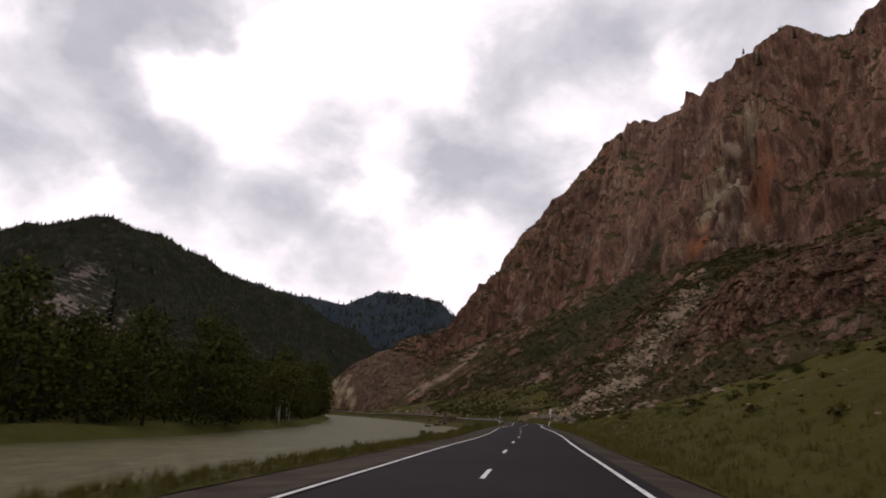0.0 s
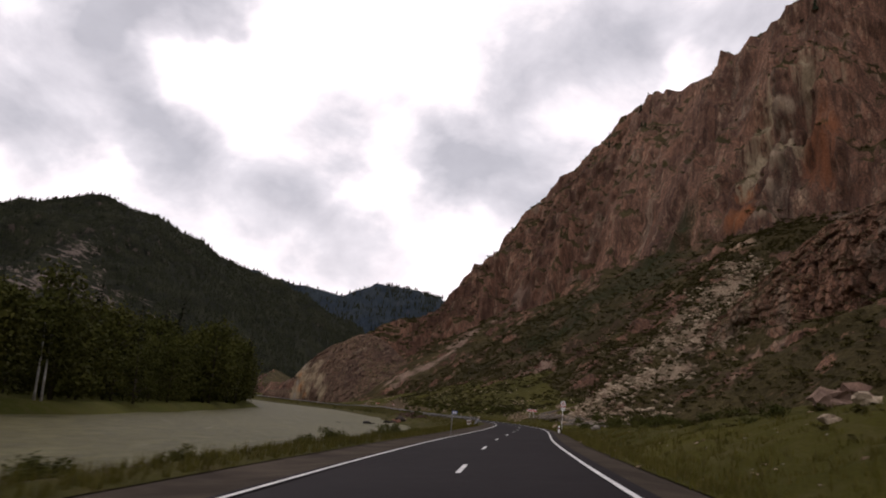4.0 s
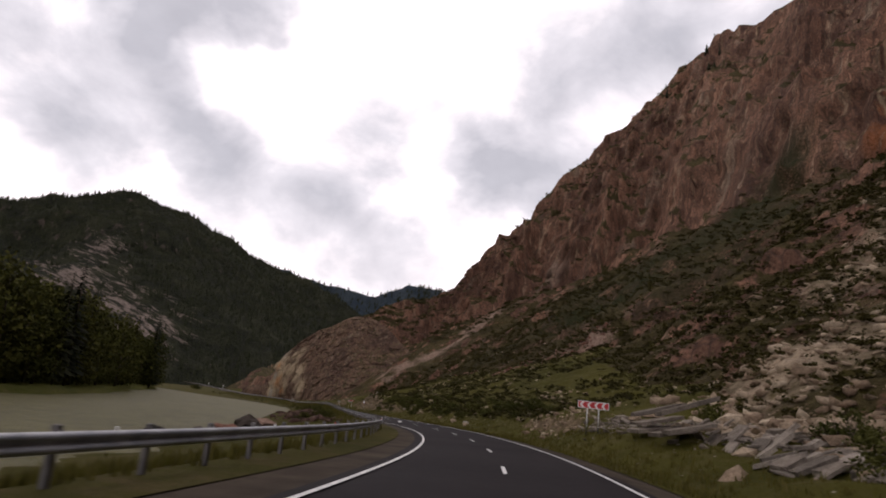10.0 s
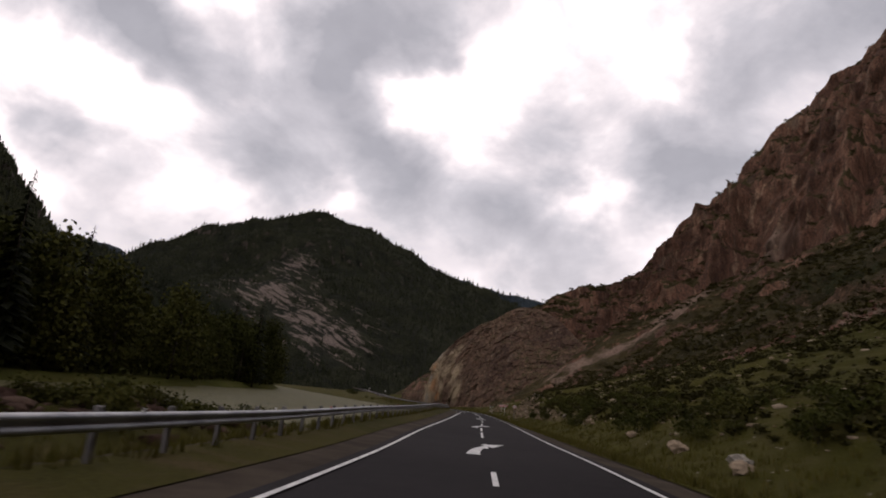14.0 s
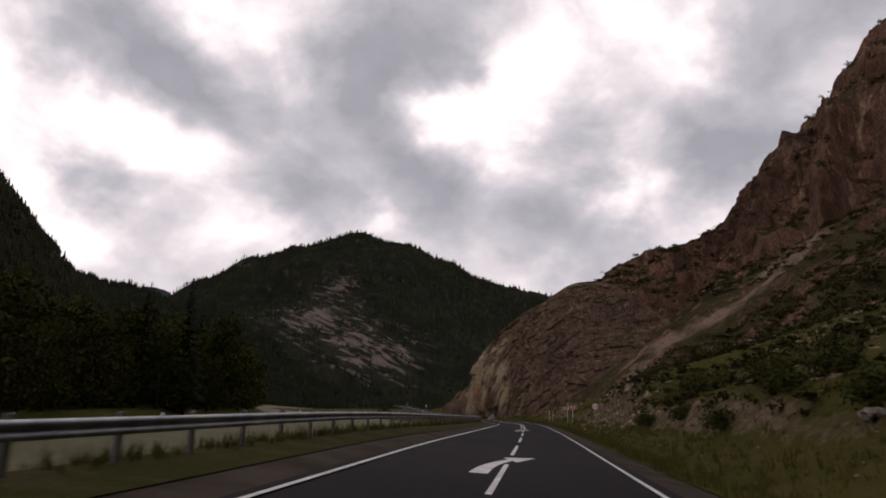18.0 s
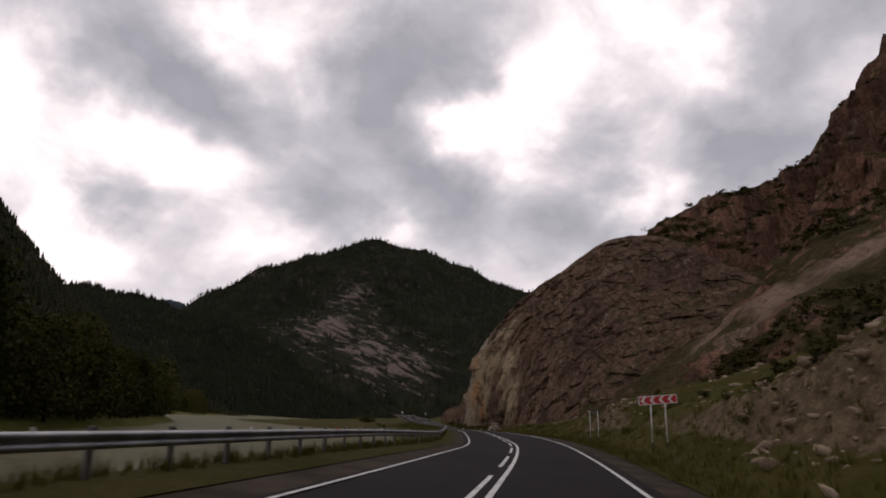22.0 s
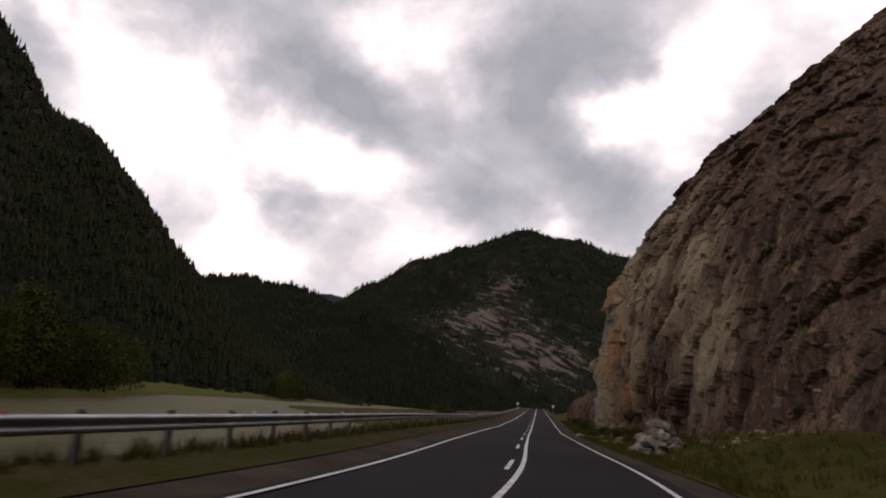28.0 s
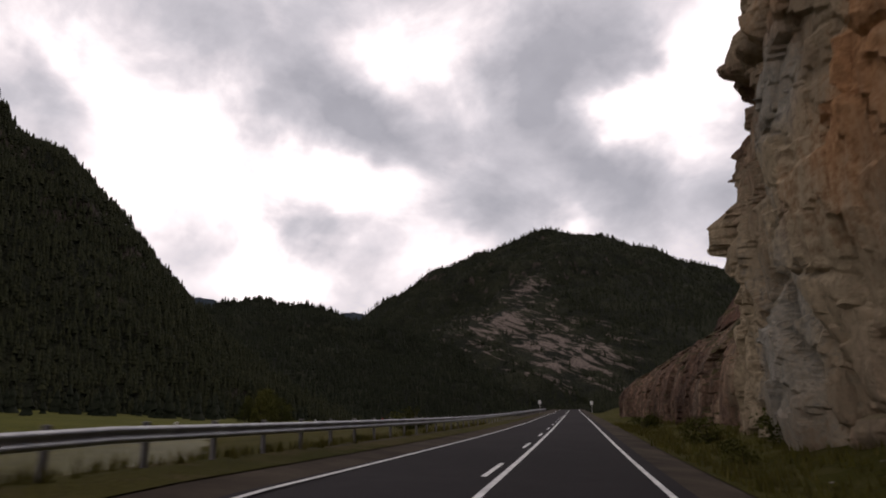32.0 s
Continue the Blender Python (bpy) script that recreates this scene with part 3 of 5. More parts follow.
def loft(name, foot, crest, mat, nu, nv, bend, amp, scale, back=0.5, foot_z=-3.0, jag=0.6, seed=1, ribs=0.0, crags=()):
    """A mountainside from its foot to its crest, and a little down the far side, broken up into ribs and ledges.
    bend: how far the lower part is a gentler slope of debris below a steeper face, 0 to 1."""
    F, C = spline(foot, nu), spline(crest, nu)
    p = np.interp(np.linspace(0, 1, nu), np.linspace(0, 1, len(bend)), bend)
    v = np.concatenate([np.linspace(0, 1, nv), 1 + back * np.linspace(0.06, 1, max(4, nv // 8))])
    G = np.zeros((nu, len(v), 3))
    for i in range(nu):
        out = F[i, :2] - C[i, :2]
        out = out / (np.linalg.norm(out) + 1e-6)
        hgt = C[i, 2]
        knee = 0.62 + 0.10 * fbm(F[i, 0] * 0.02, F[i, 1] * 0.02, 0, 3, seed)
        low = 1 - p[i] * 0.42
        for j, w in enumerate(v):
            xy = F[i, :2] + (C[i, :2] - F[i, :2]) * w
            if w <= 1:
                g = w * low if w < knee else knee * low + (1 - knee * low) * ((w - knee) / (1 - knee)) ** 0.9
            else:
                g = 1 - 0.8 * (w - 1) ** 1.2
            z = foot_z + (hgt - foot_z) * g
            e = min(1, w * 7) * (1.0 if w <= 1 else 0.6)
            a = amp * min(1.0, 0.25 + hgt / 160) * (0.55 if w < knee else 1.0)
            n1 = noise.ridged_multi_fractal(Vector((xy[0] * scale + seed, xy[1] * scale, z * scale * 0.45)), 0.9, 2.1, 5, 1.0, 2.0) - 1.1
            n2 = fbm(xy[0] * scale * 4, xy[1] * scale * 4, z * scale * 3, 4, seed)
            k = e * (a * n1 + 0.35 * a * n2)
            if ribs and p[i] > 0.05 and w > knee - 0.1:
                f = min(1.0, (w - knee + 0.1) * 6)
                k2 = ribs * min(1.0, p[i] * 1.5) * f * (noise.ridged_multi_fractal(Vector((i * 0.055, z * 0.006, seed)), 0.8, 2.2, 4, 1.0, 2.0) - 1.0) * (1 - 0.6 * max(0, w - 0.85) / 0.15 if w <= 1 else 0.3)
            else:
                k2 = 0
            bare = ribs * min(1.0, p[i] * 1.5) / 11 * min(1.0, max(0.0, (w - knee + 0.06) * 9)) * (1.0 if w < 0.93 else 0.35)
            for cx, cy, cz, cr, much in crags:
                q = math.dist((xy[0], xy[1], z), (cx, cy, cz)) / cr
                bare = max(bare, much * min(1.0, max(0.0, 2.2 - 2.2 * q)))
            if bare > 0.01:
                k2 += bare * (3.4 * block(xy[0], xy[1], z, 20, seed, 0.35) + 3.0 * block(xy[0], xy[1], z, 8.5, seed + 3, 0.4) + 1.8 * block(xy[0], xy[1], z, 4.2, seed + 7, 0.45))
            kk = k * (1 - jag) + k2
            G[i, j] = (xy[0] + out[0] * kk, xy[1] + out[1] * kk, z + k * jag)
    return sheet(name, G, mat, flip=False)


cliff = loft("mountain", FOOT, CREST, ROCKFACE, 640, 200, [0.6, 0.6, 0.7, 0.8, 0.9, 1, 1, 1, 1, 1, 0.95, 0.9, 0.8, 0.7, 0.5, 0.3, 0.1, 0, 0, 0, 0, 0, 0, 0, 0], 14.0, 0.020, 0.5, -1.5, 0.4, 1, 11.0,
             ((104, 222, 36, 34, 1.0), (116, 204, 46, 30, 1.0), (112, 246, 52, 30, 0.9), (128, 226, 62, 30, 0.9), (92, 190, 26, 20, 0.8), (20, 590, 66, 40, 0.5), (-15, 585, 45, 40, 0.5)))
tagged(cliff, "steep red-brown rocky mountainside with scree and scrub", "mountain", kind="structure")

main = loft("wooded_mountain", [(-1900, 1500), (-1500, 1800), (-1300, 1900), (-1100, 2000), (-900, 2100), (-700, 2200), (-500, 2350), (-350, 2500), (-200, 2700), (0, 2800)],
            [(-2700, 2650, 400), (-2450, 2830, 560), (-2290, 2980, 680), (-2100, 3130, 785), (-1910, 3270, 860), (-1735, 3390, 905), (-1490, 3505, 832), (-1230, 3620, 706), (-900, 3720, 588), (-500, 3800, 420)],
            FARWOOD, 240, 110, [0.1], 60, 0.0016, 0.5, -3, 0.7, 3)
tagged(main, "dark wooded mountain with pale bare rock slabs", "mountain", kind="structure")
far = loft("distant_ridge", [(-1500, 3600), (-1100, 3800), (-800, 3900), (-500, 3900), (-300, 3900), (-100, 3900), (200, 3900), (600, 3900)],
           [(-1700, 4300, 820), (-1320, 4400, 779), (-1032, 4480, 729), (-736, 4540, 701), (-460, 4575, 785), (-206, 4595, 782), (-9, 4600, 713), (500, 4500, 500)], FAR_HAZE, 120, 40, [0.1], 60, 0.002, 0.4, -3, 0.7, 5)
tagged(far, "distant wooded ridge tinted blue for haze", "mountain", kind="structure")
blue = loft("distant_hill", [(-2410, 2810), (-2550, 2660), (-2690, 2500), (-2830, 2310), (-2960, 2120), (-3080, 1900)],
            [(-3007, 3513, 600), (-3190, 3325, 700), (-3362, 3126, 650), (-3542, 2886, 660), (-3698, 2647, 770), (-3851, 2372, 700)], FAR_HAZE, 90, 30, [0.1], 50, 0.002, 0.4, -3, 0.7, 6)
tagged(blue, "small hill far up the valley tinted blue for haze", "hill", kind="structure")
left = loft("wooded_slope", [(-560, 60), (-540, 350), (-520, 560), (-510, 640), (-500, 700), (-490, 760), (-480, 820), (-475, 870), (-470, 920), (-500, 1010)],
            [(-1000, 60, 560), (-960, 420, 540), (-925, 650, 462), (-909, 755, 405), (-898, 800, 346), (-881, 851, 308), (-861, 900, 244), (-840, 943, 182), (-823, 974, 124), (-790, 1040, 10)], FARWOOD, 180, 100, [0.0], 26, 0.005, 0.3, -3, 0.6, 7)
tagged(left, "steep dark wooded mountainside across the river", "mountain", kind="structure")
low = loft("wooded_foothill", [(-700, 900), (-760, 1100), (-820, 1250), (-850, 1400), (-850, 1550), (-800, 1700)],
           [(-1790, 1540, 330), (-1735, 1630, 350), (-1650, 1730, 338), (-1550, 1850, 310), (-1450, 1950, 270), (-1300, 2050, 200)], FARWOOD, 120, 60, [0.1], 40, 0.004, 0.3, -3, 0.6, 9)
tagged(low, "low dark wooded foothill behind the river meadow", "hill", kind="structure")

# far bank of the river
FARSHORE = [(-48, -200), (-40, 0), (-32, 75), (-30, 130), (-34, 190), (-40, 235), (-50, 300), (-65, 350), (-82, 395), (-100, 448), (-134, 505), (-196, 572), (-290, 650), (-390, 790), (-520, 970), (-700, 1200)]


def far_bank():
    n = 220
    edge = spline(FARSHORE, n)
    t = np.gradient(edge, axis=0)
    t /= np.linalg.norm(t, axis=1)[:, None]
    out = np.stack([-t[:, 1], t[:, 0]], 1)
    d = np.concatenate([[-4, -1.5, 0, 1, 2.5], np.linspace(5, 700, 60)])
    G = np.zeros((n, len(d), 3))
    for i in range(n):
        for j, w in enumerate(d):
            wob = 2.2 * fbm(edge[i, 0] * 0.05, edge[i, 1] * 0.05, 3) if j < 6 else 0
            x, y = edge[i] + out[i] * (w + wob)
            z = water_z(x, y) + (0.45 * w if w < 2.5 else 1.1 + 0.012 * (w - 2.5) + 0.00012 * (w - 2.5) ** 2) + (0.4 * fbm(x * 0.1, y * 0.1, 0, 3) if w > 0 else 0)
            G[i, j] = (x, y, z)
    return sheet("far_bank", G, MEADOW, flip=False)


tagged(far_bank(), "grassy meadow on the far side of the river", "meadow", kind="structure")


# ---- helpers for things ----
def part(name, bm, mat, parent=None, label="", smooth=False):
    """Links a bmesh as one mesh object, under a thing or a part."""
    me = bpy.data.meshes.new(name)
    bm.to_mesh(me)
    bm.free()
    if smooth:
        me.polygons.foreach_set("use_smooth", [True] * len(me.polygons))
    if mat:
        me.materials.append(mat)
    ob = new(name, me)
    ob.parent = parent
    if label:
        ob["label"] = label
    return ob


def box(size, at=(0, 0, 0), bevel=0.0, turn=None, bm=None):
    bm = bm or bmesh.new()
    m = Matrix.Translation(at) @ (turn or Matrix()) @ Matrix.Diagonal((*size, 1))
    made = bmesh.ops.create_cube(bm, size=1, matrix=m)
    if bevel:
        edges = list({e for v in made["verts"] for e in v.link_edges})
        bmesh.ops.bevel(bm, geom=edges, offset=bevel, segments=1, affect="EDGES")
    return bm


def tube(a, b, r0, r1=None, seg=8, bm=None, caps=True):
    bm = bm or bmesh.new()
    a, b = Vector(a), Vector(b)
    d = b - a
    m = Matrix.Translation((a + b) / 2) @ d.to_track_quat("Z", "Y").to_matrix().to_4x4()
    bmesh.ops.create_cone(bm, cap_ends=caps, segments=seg, radius1=r0, radius2=r0 if r1 is None else r1, depth=d.length, matrix=m)
    return bm


def flat(pts, depth=0.003, bm=None, y=0.0):
    """A plate in the x-z plane from an outline, with a little thickness to the front (-y)."""
    bm = bm or bmesh.new()
    vs = [bm.verts.new((x, y, z)) for x, z in pts]
    f = bm.faces.new(vs)
    r = bmesh.ops.extrude_face_region(bm, geom=[f])
    bmesh.ops.translate(bm, verts=[v for v in r["geom"] if isinstance(v, bmesh.types.BMVert)], vec=(0, -depth, 0))
    bmesh.ops.recalc_face_normals(bm, faces=bm.faces[:])
    return bm


def empty_thing(name, m, label, category, group=""):
    ob = new(name)
    ob.empty_display_size = 0.2
    ob.matrix_world = m
    return tagged(ob, label, category, group)


def spot(s, d, lift=0.0):
    """Where the ground is, s metres along and d metres right of the centre line; and the road's heading there in degrees."""
    x, y, nx, ny, lean = along(np.array([s]))
    return Vector((x[0] + nx[0] * d, y[0] + ny[0] * d, float(ground_z(np.array([s]), np.array([float(d)]))[0]) + lift)), math.degrees(math.atan2(ny[0], nx[0]))


STEEL = simple("galvanised_steel", (0.20, 0.21, 0.23), (0.34, 0.35, 0.37), 1.2, 0.5, 0.003, 0.55)
STEEL_DARK = simple("weathered_steel_post", (0.09, 0.085, 0.085), (0.17, 0.16, 0.155), 2.0, 0.6, 0.003, 0.35)
WHITE = simple("white_paint", (0.62, 0.62, 0.60), (0.78, 0.78, 0.76), 6.0, 0.55, 0.001)
RED = simple("red_sign_sheeting", (0.42, 0.02, 0.025), (0.52, 0.03, 0.035), 5.0, 0.45, 0.0)
BLACK = simple("black_paint", (0.015, 0.015, 0.016), (0.03, 0.03, 0.03), 5.0, 0.6, 0.0)
BLUE = simple("blue_sign_sheeting", (0.02, 0.05, 0.22), (0.03, 0.07, 0.28), 5.0, 0.45, 0.0)
GREYBACK = simple("grey_sign_back", (0.16, 0.16, 0.17), (0.24, 0.24, 0.25), 5.0, 0.5, 0.001, 0.3)


# ---- road markings ----
def stripe(name, s0, s1, d, w=0.13, step=2.0, d1=None, lift=0.012):
    s = np.linspace(s0, s1, max(2, int((s1 - s0) / step) + 1))
    dd = np.linspace(d, d if d1 is None else d1, len(s))[:, None]
    return ribbon(name, s, dd + np.array([[-w / 2, w / 2]]), PAINT, lift)


def arrow_marking(s, d):
    """A curved return-to-lane arrow, painted flat on the asphalt: a tapering tail that bends to the right into a barbed head."""
    bm = bmesh.new()
    rows = []
    for k in np.linspace(0, 1, 15):
        cs, cd, w = s + 5.6 * k**0.85, d - 0.62 + 0.62 * k**1.9, 0.46 - 0.22 * k
        rows.append([bm.verts.new(spot(cs, cd + sgn * w / 2, 0.0135)[0]) for sgn in (-1, 1)])
    for a, b in zip(rows, rows[1:]):
        bm.faces.new((a[0], a[1], b[1], b[0]))
    bm.faces.new([bm.verts.new(spot(s + q, d + e, 0.0138)[0]) for q, e in ((4.6, 0.16), (6.2, -0.34), (7.4, 0.72))])
    for f in bm.faces:
        f.normal_update()
        if f.normal.z < 0:
            f.normal_flip()
    return bm


markings = tagged(new("road_marking"), "white painted lane lines and arrows on dark asphalt", "road marking", kind="structure")
EDGE = 3.42
for d in (-EDGE, EDGE):
    stripe("edge_line", -100, 880, d).parent = markings
for k in range(-6, 24):
    s = 17.0 + 12.75 * k
    if not 290 < s < 322:
        stripe("dash", s, s + 3.1, 0.0, 0.13, 1.0).parent = markings
for s in (294, 304, 318, 330, 342, 354, 366, 378, 390):
    stripe("long_dash", s, s + 7.5, 0.0, 0.13, 1.5).parent = markings
stripe("solid_line", 403, 880, 0.14, 0.14).parent = markings
for k in range(40):
    s = 404 + 12 * k
    stripe("dash", s, s + 8.0 if s < 520 else s + 4, -0.22, 0.13, 1.5).parent = markings
for s in (281, 311, 346, 392):
    part("arrow", arrow_marking(s, 0.1), PAINT, markings)


# ---- guard rail ----
def rail_profile():
    """Cross-section of a W-beam: (out, up) from the front face."""
    return [(0.0, -0.155), (0.02, -0.15), (0.08, -0.11), (0.08, -0.06), (0.0, -0.02), (0.0, 0.02), (0.08, 0.06), (0.08, 0.11), (0.02, 0.15), (0.0, 0.155)]


def beam(s0, s1, d, height):
    prof = rail_profile()
    s = np.arange(s0, s1 + 0.01, 1.0)
    bm = bmesh.new()
    grid = []
    for q in s:
        p, h = spot(q, d)
        p.z -= (height - 0.14) * max(0.0, min(1.0, (186 - q) / 10))
        n = Vector((math.cos(radians(h)), math.sin(radians(h)), 0))
        grid.append([bm.verts.new(p + n * (o - 0.02) + Vector((0, 0, height + u))) for o, u in prof] + [bm.verts.new(p + n * (o - 0.024) + Vector((0, 0, height + u))) for o, u in reversed(prof)])
    for a, b in zip(grid, grid[1:]):
        for j in range(len(a)):
            bm.faces.new((a[j], a[(j + 1) % len(a)], b[(j + 1) % len(a)], b[j]))
    return bm


RAIL_D, RAIL_H = -6.4, 0.66
rail = tagged(new("guard_rail"), "long grey galvanised guard rail along the river side", "guard rail")
rail.location = spot(178, RAIL_D)[0]
bpy.context.view_layer.update()


def under(ob, parent):
    ob.parent = parent
    ob.matrix_parent_inverse = parent.matrix_world.inverted()
    return ob


for s in range(176, 800, 8):
    b = under(part("beam", beam(s, s + 8, RAIL_D, RAIL_H), STEEL, None, "", True), rail)
post_me = None
for k, s in enumerate(np.arange(183.34, 800, 2.67)):
    if post_me is None:
        bm = box((0.10, 0.14, 1.3), (0, 0, -0.05), 0.012)
        bm = box((0.03, 0.12, 0.24), (0.065, 0, 0.42), 0.0, None, bm)
        post_me = part("post", bm, STEEL_DARK).data
        first = bpy.data.objects["post"]
    p, h = spot(s, RAIL_D - 0.16, 0.30)
    ob = first if k == 0 else new("post", post_me)
    ob.matrix_world = Matrix.Translation(p) @ pose(0, 0, 0, 0, 0, h)
    bpy.context.view_layer.update() if k == 0 else None
    under(ob, rail)
for k, s in enumerate(np.arange(190, 640, 8)):
    p, h = spot(s, RAIL_D, RAIL_H + 0.165)
    ob = part("reflector", box((0.05, 0.02, 0.07), (0, 0, 0.02), 0.006), WHITE if k % 3 else RED)
    ob.matrix_world = Matrix.Translation(p) @ pose(0, 0, 0, 0, 0, h)
    under(ob, rail)


# ---- signs ----
def sign_post(parent, x, top, black=0.45, lean=0.0, r=0.038):
    part("post", tube((x, 0.03, black), (x + lean * top, 0.03, top), r, r, 10), WHITE, parent, "white painted steel post", True)
    part("post_foot", tube((x, 0.03, -0.25), (x, 0.03, black), r * 1.04, r * 1.04, 10), BLACK, parent, "black painted post foot", True)


def chevron_board(m, label, z=1.95, roll=0.0):
    """A red board with four white chevrons that point left, on two posts; x to the right, front to -y."""
    ob = empty_thing("chevron_board", m, label, "road sign", "chevron boards at the bends")
    w, h = 2.25, 0.5
    for x in (-0.42, 0.42):
        sign_post(ob, x, z + 0.2)
    plates = [part("panel", box((w, 0.03, h), (0, -0.03, 0), 0.008), WHITE, ob, "white bordered panel"),
              part("back", box((w - 0.04, 0.012, h - 0.04), (0, -0.006, 0), 0.0), GREYBACK, ob),
              part("red_field", box((w - 0.09, 0.004, h - 0.09), (0, -0.048, 0)), RED, ob, "red field")]
    a = 0.2
    for i in range(4):
        c = -0.84 + i * 0.52
        pts = [(c - 0.16, 0), (c + 0.02, a), (c + 0.18, a), (c + 0.0, 0), (c + 0.18, -a), (c + 0.02, -a)]
        part("chevron", flat(pts, 0.004, None, -0.0505), WHITE, plates[0], "white chevron")
    for plate in plates:
        plate.matrix_local = pose(0, 0, z, 0, -roll, 0)
    return ob


def facing(s, d, turn=0.0):
    p, h = spot(s, d)
    return Matrix.Translation(p) @ pose(0, 0, 0, 0, 0, h + turn)


chevron_board(facing(236.6, 8.55, 0), "red and white chevron board by the slate rocks")
chevron_board(facing(446, 8.3, 4), "red and white chevron board below the earth bank", 2.85, 5.0)

warn = empty_thing("warning_sign", facing(162.2, 5.2, 2) @ Matrix.Diagonal((0.84, 0.85, 1.06, 1)), "red-bordered triangular bend warning sign on white post", "road sign")
sign_post(warn, 0, 3.5, 0.5, 0.025)
tz = 2.95
part("backing", flat([(-0.26, tz - 0.02), (0.42, tz - 0.02), (0.42, tz + 0.4), (0.34, tz + 0.58), (0.2, tz + 0.68), (-0.04, tz + 0.68), (-0.18, tz + 0.58), (-0.26, tz + 0.4)], 0.008, None, -0.02), WHITE, warn, "pale arched backing plate")
part("triangle_border", flat([(-0.30, tz), (0.46, tz), (0.08, tz + 0.66)], 0.012, None, -0.035), RED, warn, "red border")
part("triangle_field", flat([(-0.20, tz + 0.06), (0.36, tz + 0.06), (0.08, tz + 0.54)], 0.004, None, -0.049), WHITE, warn, "white field")
bend = bmesh.new()
for pts in ([(0.16, 0.10), (0.22, 0.10), (0.22, 0.30), (0.16, 0.30)], [(0.16, 0.24), (0.22, 0.30), (0.02, 0.24), (-0.02, 0.18)], [(-0.04, 0.20), (0.02, 0.20), (0.02, 0.34), (-0.04, 0.34)], [(-0.08, 0.33), (0.06, 0.33), (-0.01, 0.43)]):
    flat([(x, tz + z) for x, z in pts], 0.003, bend, -0.0545)
part("bend_symbol", bend, BLACK, warn, "black bend symbol")
plate = part("distance_plate", box((0.62, 0.014, 0.34), (0.07, -0.03, tz - 0.25), 0.01), WHITE, warn, "white plate with black writing")


def lettering(text, size, at, mat, parent, name="lettering"):
    cu = bpy.data.curves.new(name, "FONT")
    cu.body, cu.size, cu.extrude, cu.align_x, cu.align_y = text, size, 0.002, "CENTER", "CENTER"
    cu.materials.append(mat)
    ob = new(name, cu)
    ob.parent = parent
    ob.matrix_local = Matrix.Translation(at) @ pose(0, 0, 0, 90)
    return ob


lettering("900м", 0.17, (0.07, -0.042, tz - 0.25), BLACK, plate)
for x in (-0.18, 0.32):
    part("arrow", flat([(x - 0.015, tz - 0.34), (x + 0.015, tz - 0.34), (x + 0.015, tz - 0.22), (x + 0.04, tz - 0.22), (x, tz - 0.14), (x - 0.04, tz - 0.22), (x - 0.015, tz - 0.22)], 0.003, None, -0.038), BLACK, plate, "black arrow")


def disc(r, y0, y1, z, seg=32):
    return tube((0, y0, z), (0, y1, z), r, r, seg)


noov = empty_thing("no_overtaking_sign", facing(408, 7.95, 3), "round red-bordered no overtaking sign on thin post", "road sign")
part("post", tube((0, 0.03, -0.2), (0, 0.03, 2.9), 0.03, 0.03, 8), GREYBACK, noov, "thin grey post", True)
part("border", disc(0.37, -0.01, -0.03, 2.9), RED, noov, "red rim")
field = part("field", disc(0.315, -0.03, -0.036, 2.9), WHITE, noov, "white field")
for x, mat, lab in ((-0.15, RED, "red car symbol"), (0.14, BLACK, "black car symbol")):
    bm = box((0.2, 0.004, 0.09), (x, -0.04, 2.87), 0.0)
    bm = box((0.12, 0.004, 0.06), (x, -0.04, 2.94), 0.0, None, bm)
    part("car_symbol", bm, mat, field, lab)

km = empty_thing("kilometre_post", facing(135, -4.8, 3), "blue kilometre sign on slim grey post at the river edge", "road sign")
part("post", tube((0, 0.02, -0.3), (0, 0.02, 1.9), 0.035, 0.035, 8), GREYBACK, km, "", True)
km_plate = part("plate", box((0.46, 0.02, 0.27), (0.2, -0.02, 1.8), 0.01), BLUE, km, "blue plate")
for x in (0.11, 0.28):
    part("number_bar", box((0.13, 0.004, 0.18), (x, -0.033, 1.8)), WHITE, km_plate, "white number bar")

two = empty_thing("twin_post", facing(467, 7.7, 20), "two white posts carrying a grey sign seen edge on", "sign post")
for x in (-0.45, 0.35):
    sign_post(two, x, 2.75, 0.5, 0.0, 0.035)
part("panel", box((0.9, 0.02, 0.3), (-0.05, 0.10, 2.55), 0.005), STEEL_DARK, two, "grey back of a sign panel")


def delineator(m):
    ob = empty_thing("delineator_post", m, "short white delineator post with black band", "delineator", "delineator posts")
    part("post", box((0.12, 0.09, 1.0), (0, 0, 0.32), 0.015), WHITE, ob)
    band = part("band", box((0.124, 0.094, 0.2), (0, 0, 0.52), 0.012, Matrix.Shear("XZ", 4, (0.0, 0.0))), BLACK, ob, "black band")
    part("reflector", box((0.05, 0.01, 0.11), (0, -0.05, 0.52)), RED, band, "red reflector")
    return ob


first_del = delineator(facing(163.6, 5.0))
for s, d in ((166.4, 5.1), (169.2, 5.1), (167.5, -6.7), (170.5, -6.7), (173.5, -6.7)):
    copy_thing(first_del, facing(s, d))
far_sign = empty_thing("far_sign", facing(760, -6.2), "small white sign on a post far along the road", "road sign")
part("post", tube((0, 0, -0.2), (0, 0, 2.2), 0.04, 0.04, 6), WHITE, far_sign)
part("plate", box((0.7, 0.02, 0.9), (0, -0.05, 2.4)), WHITE, far_sign)
copy_thing(far_sign, facing(765, 6.0))


# ---- rocks, plants and trees ----
from mathutils.bvhtree import BVHTree

rng = np.random.default_rng(7)


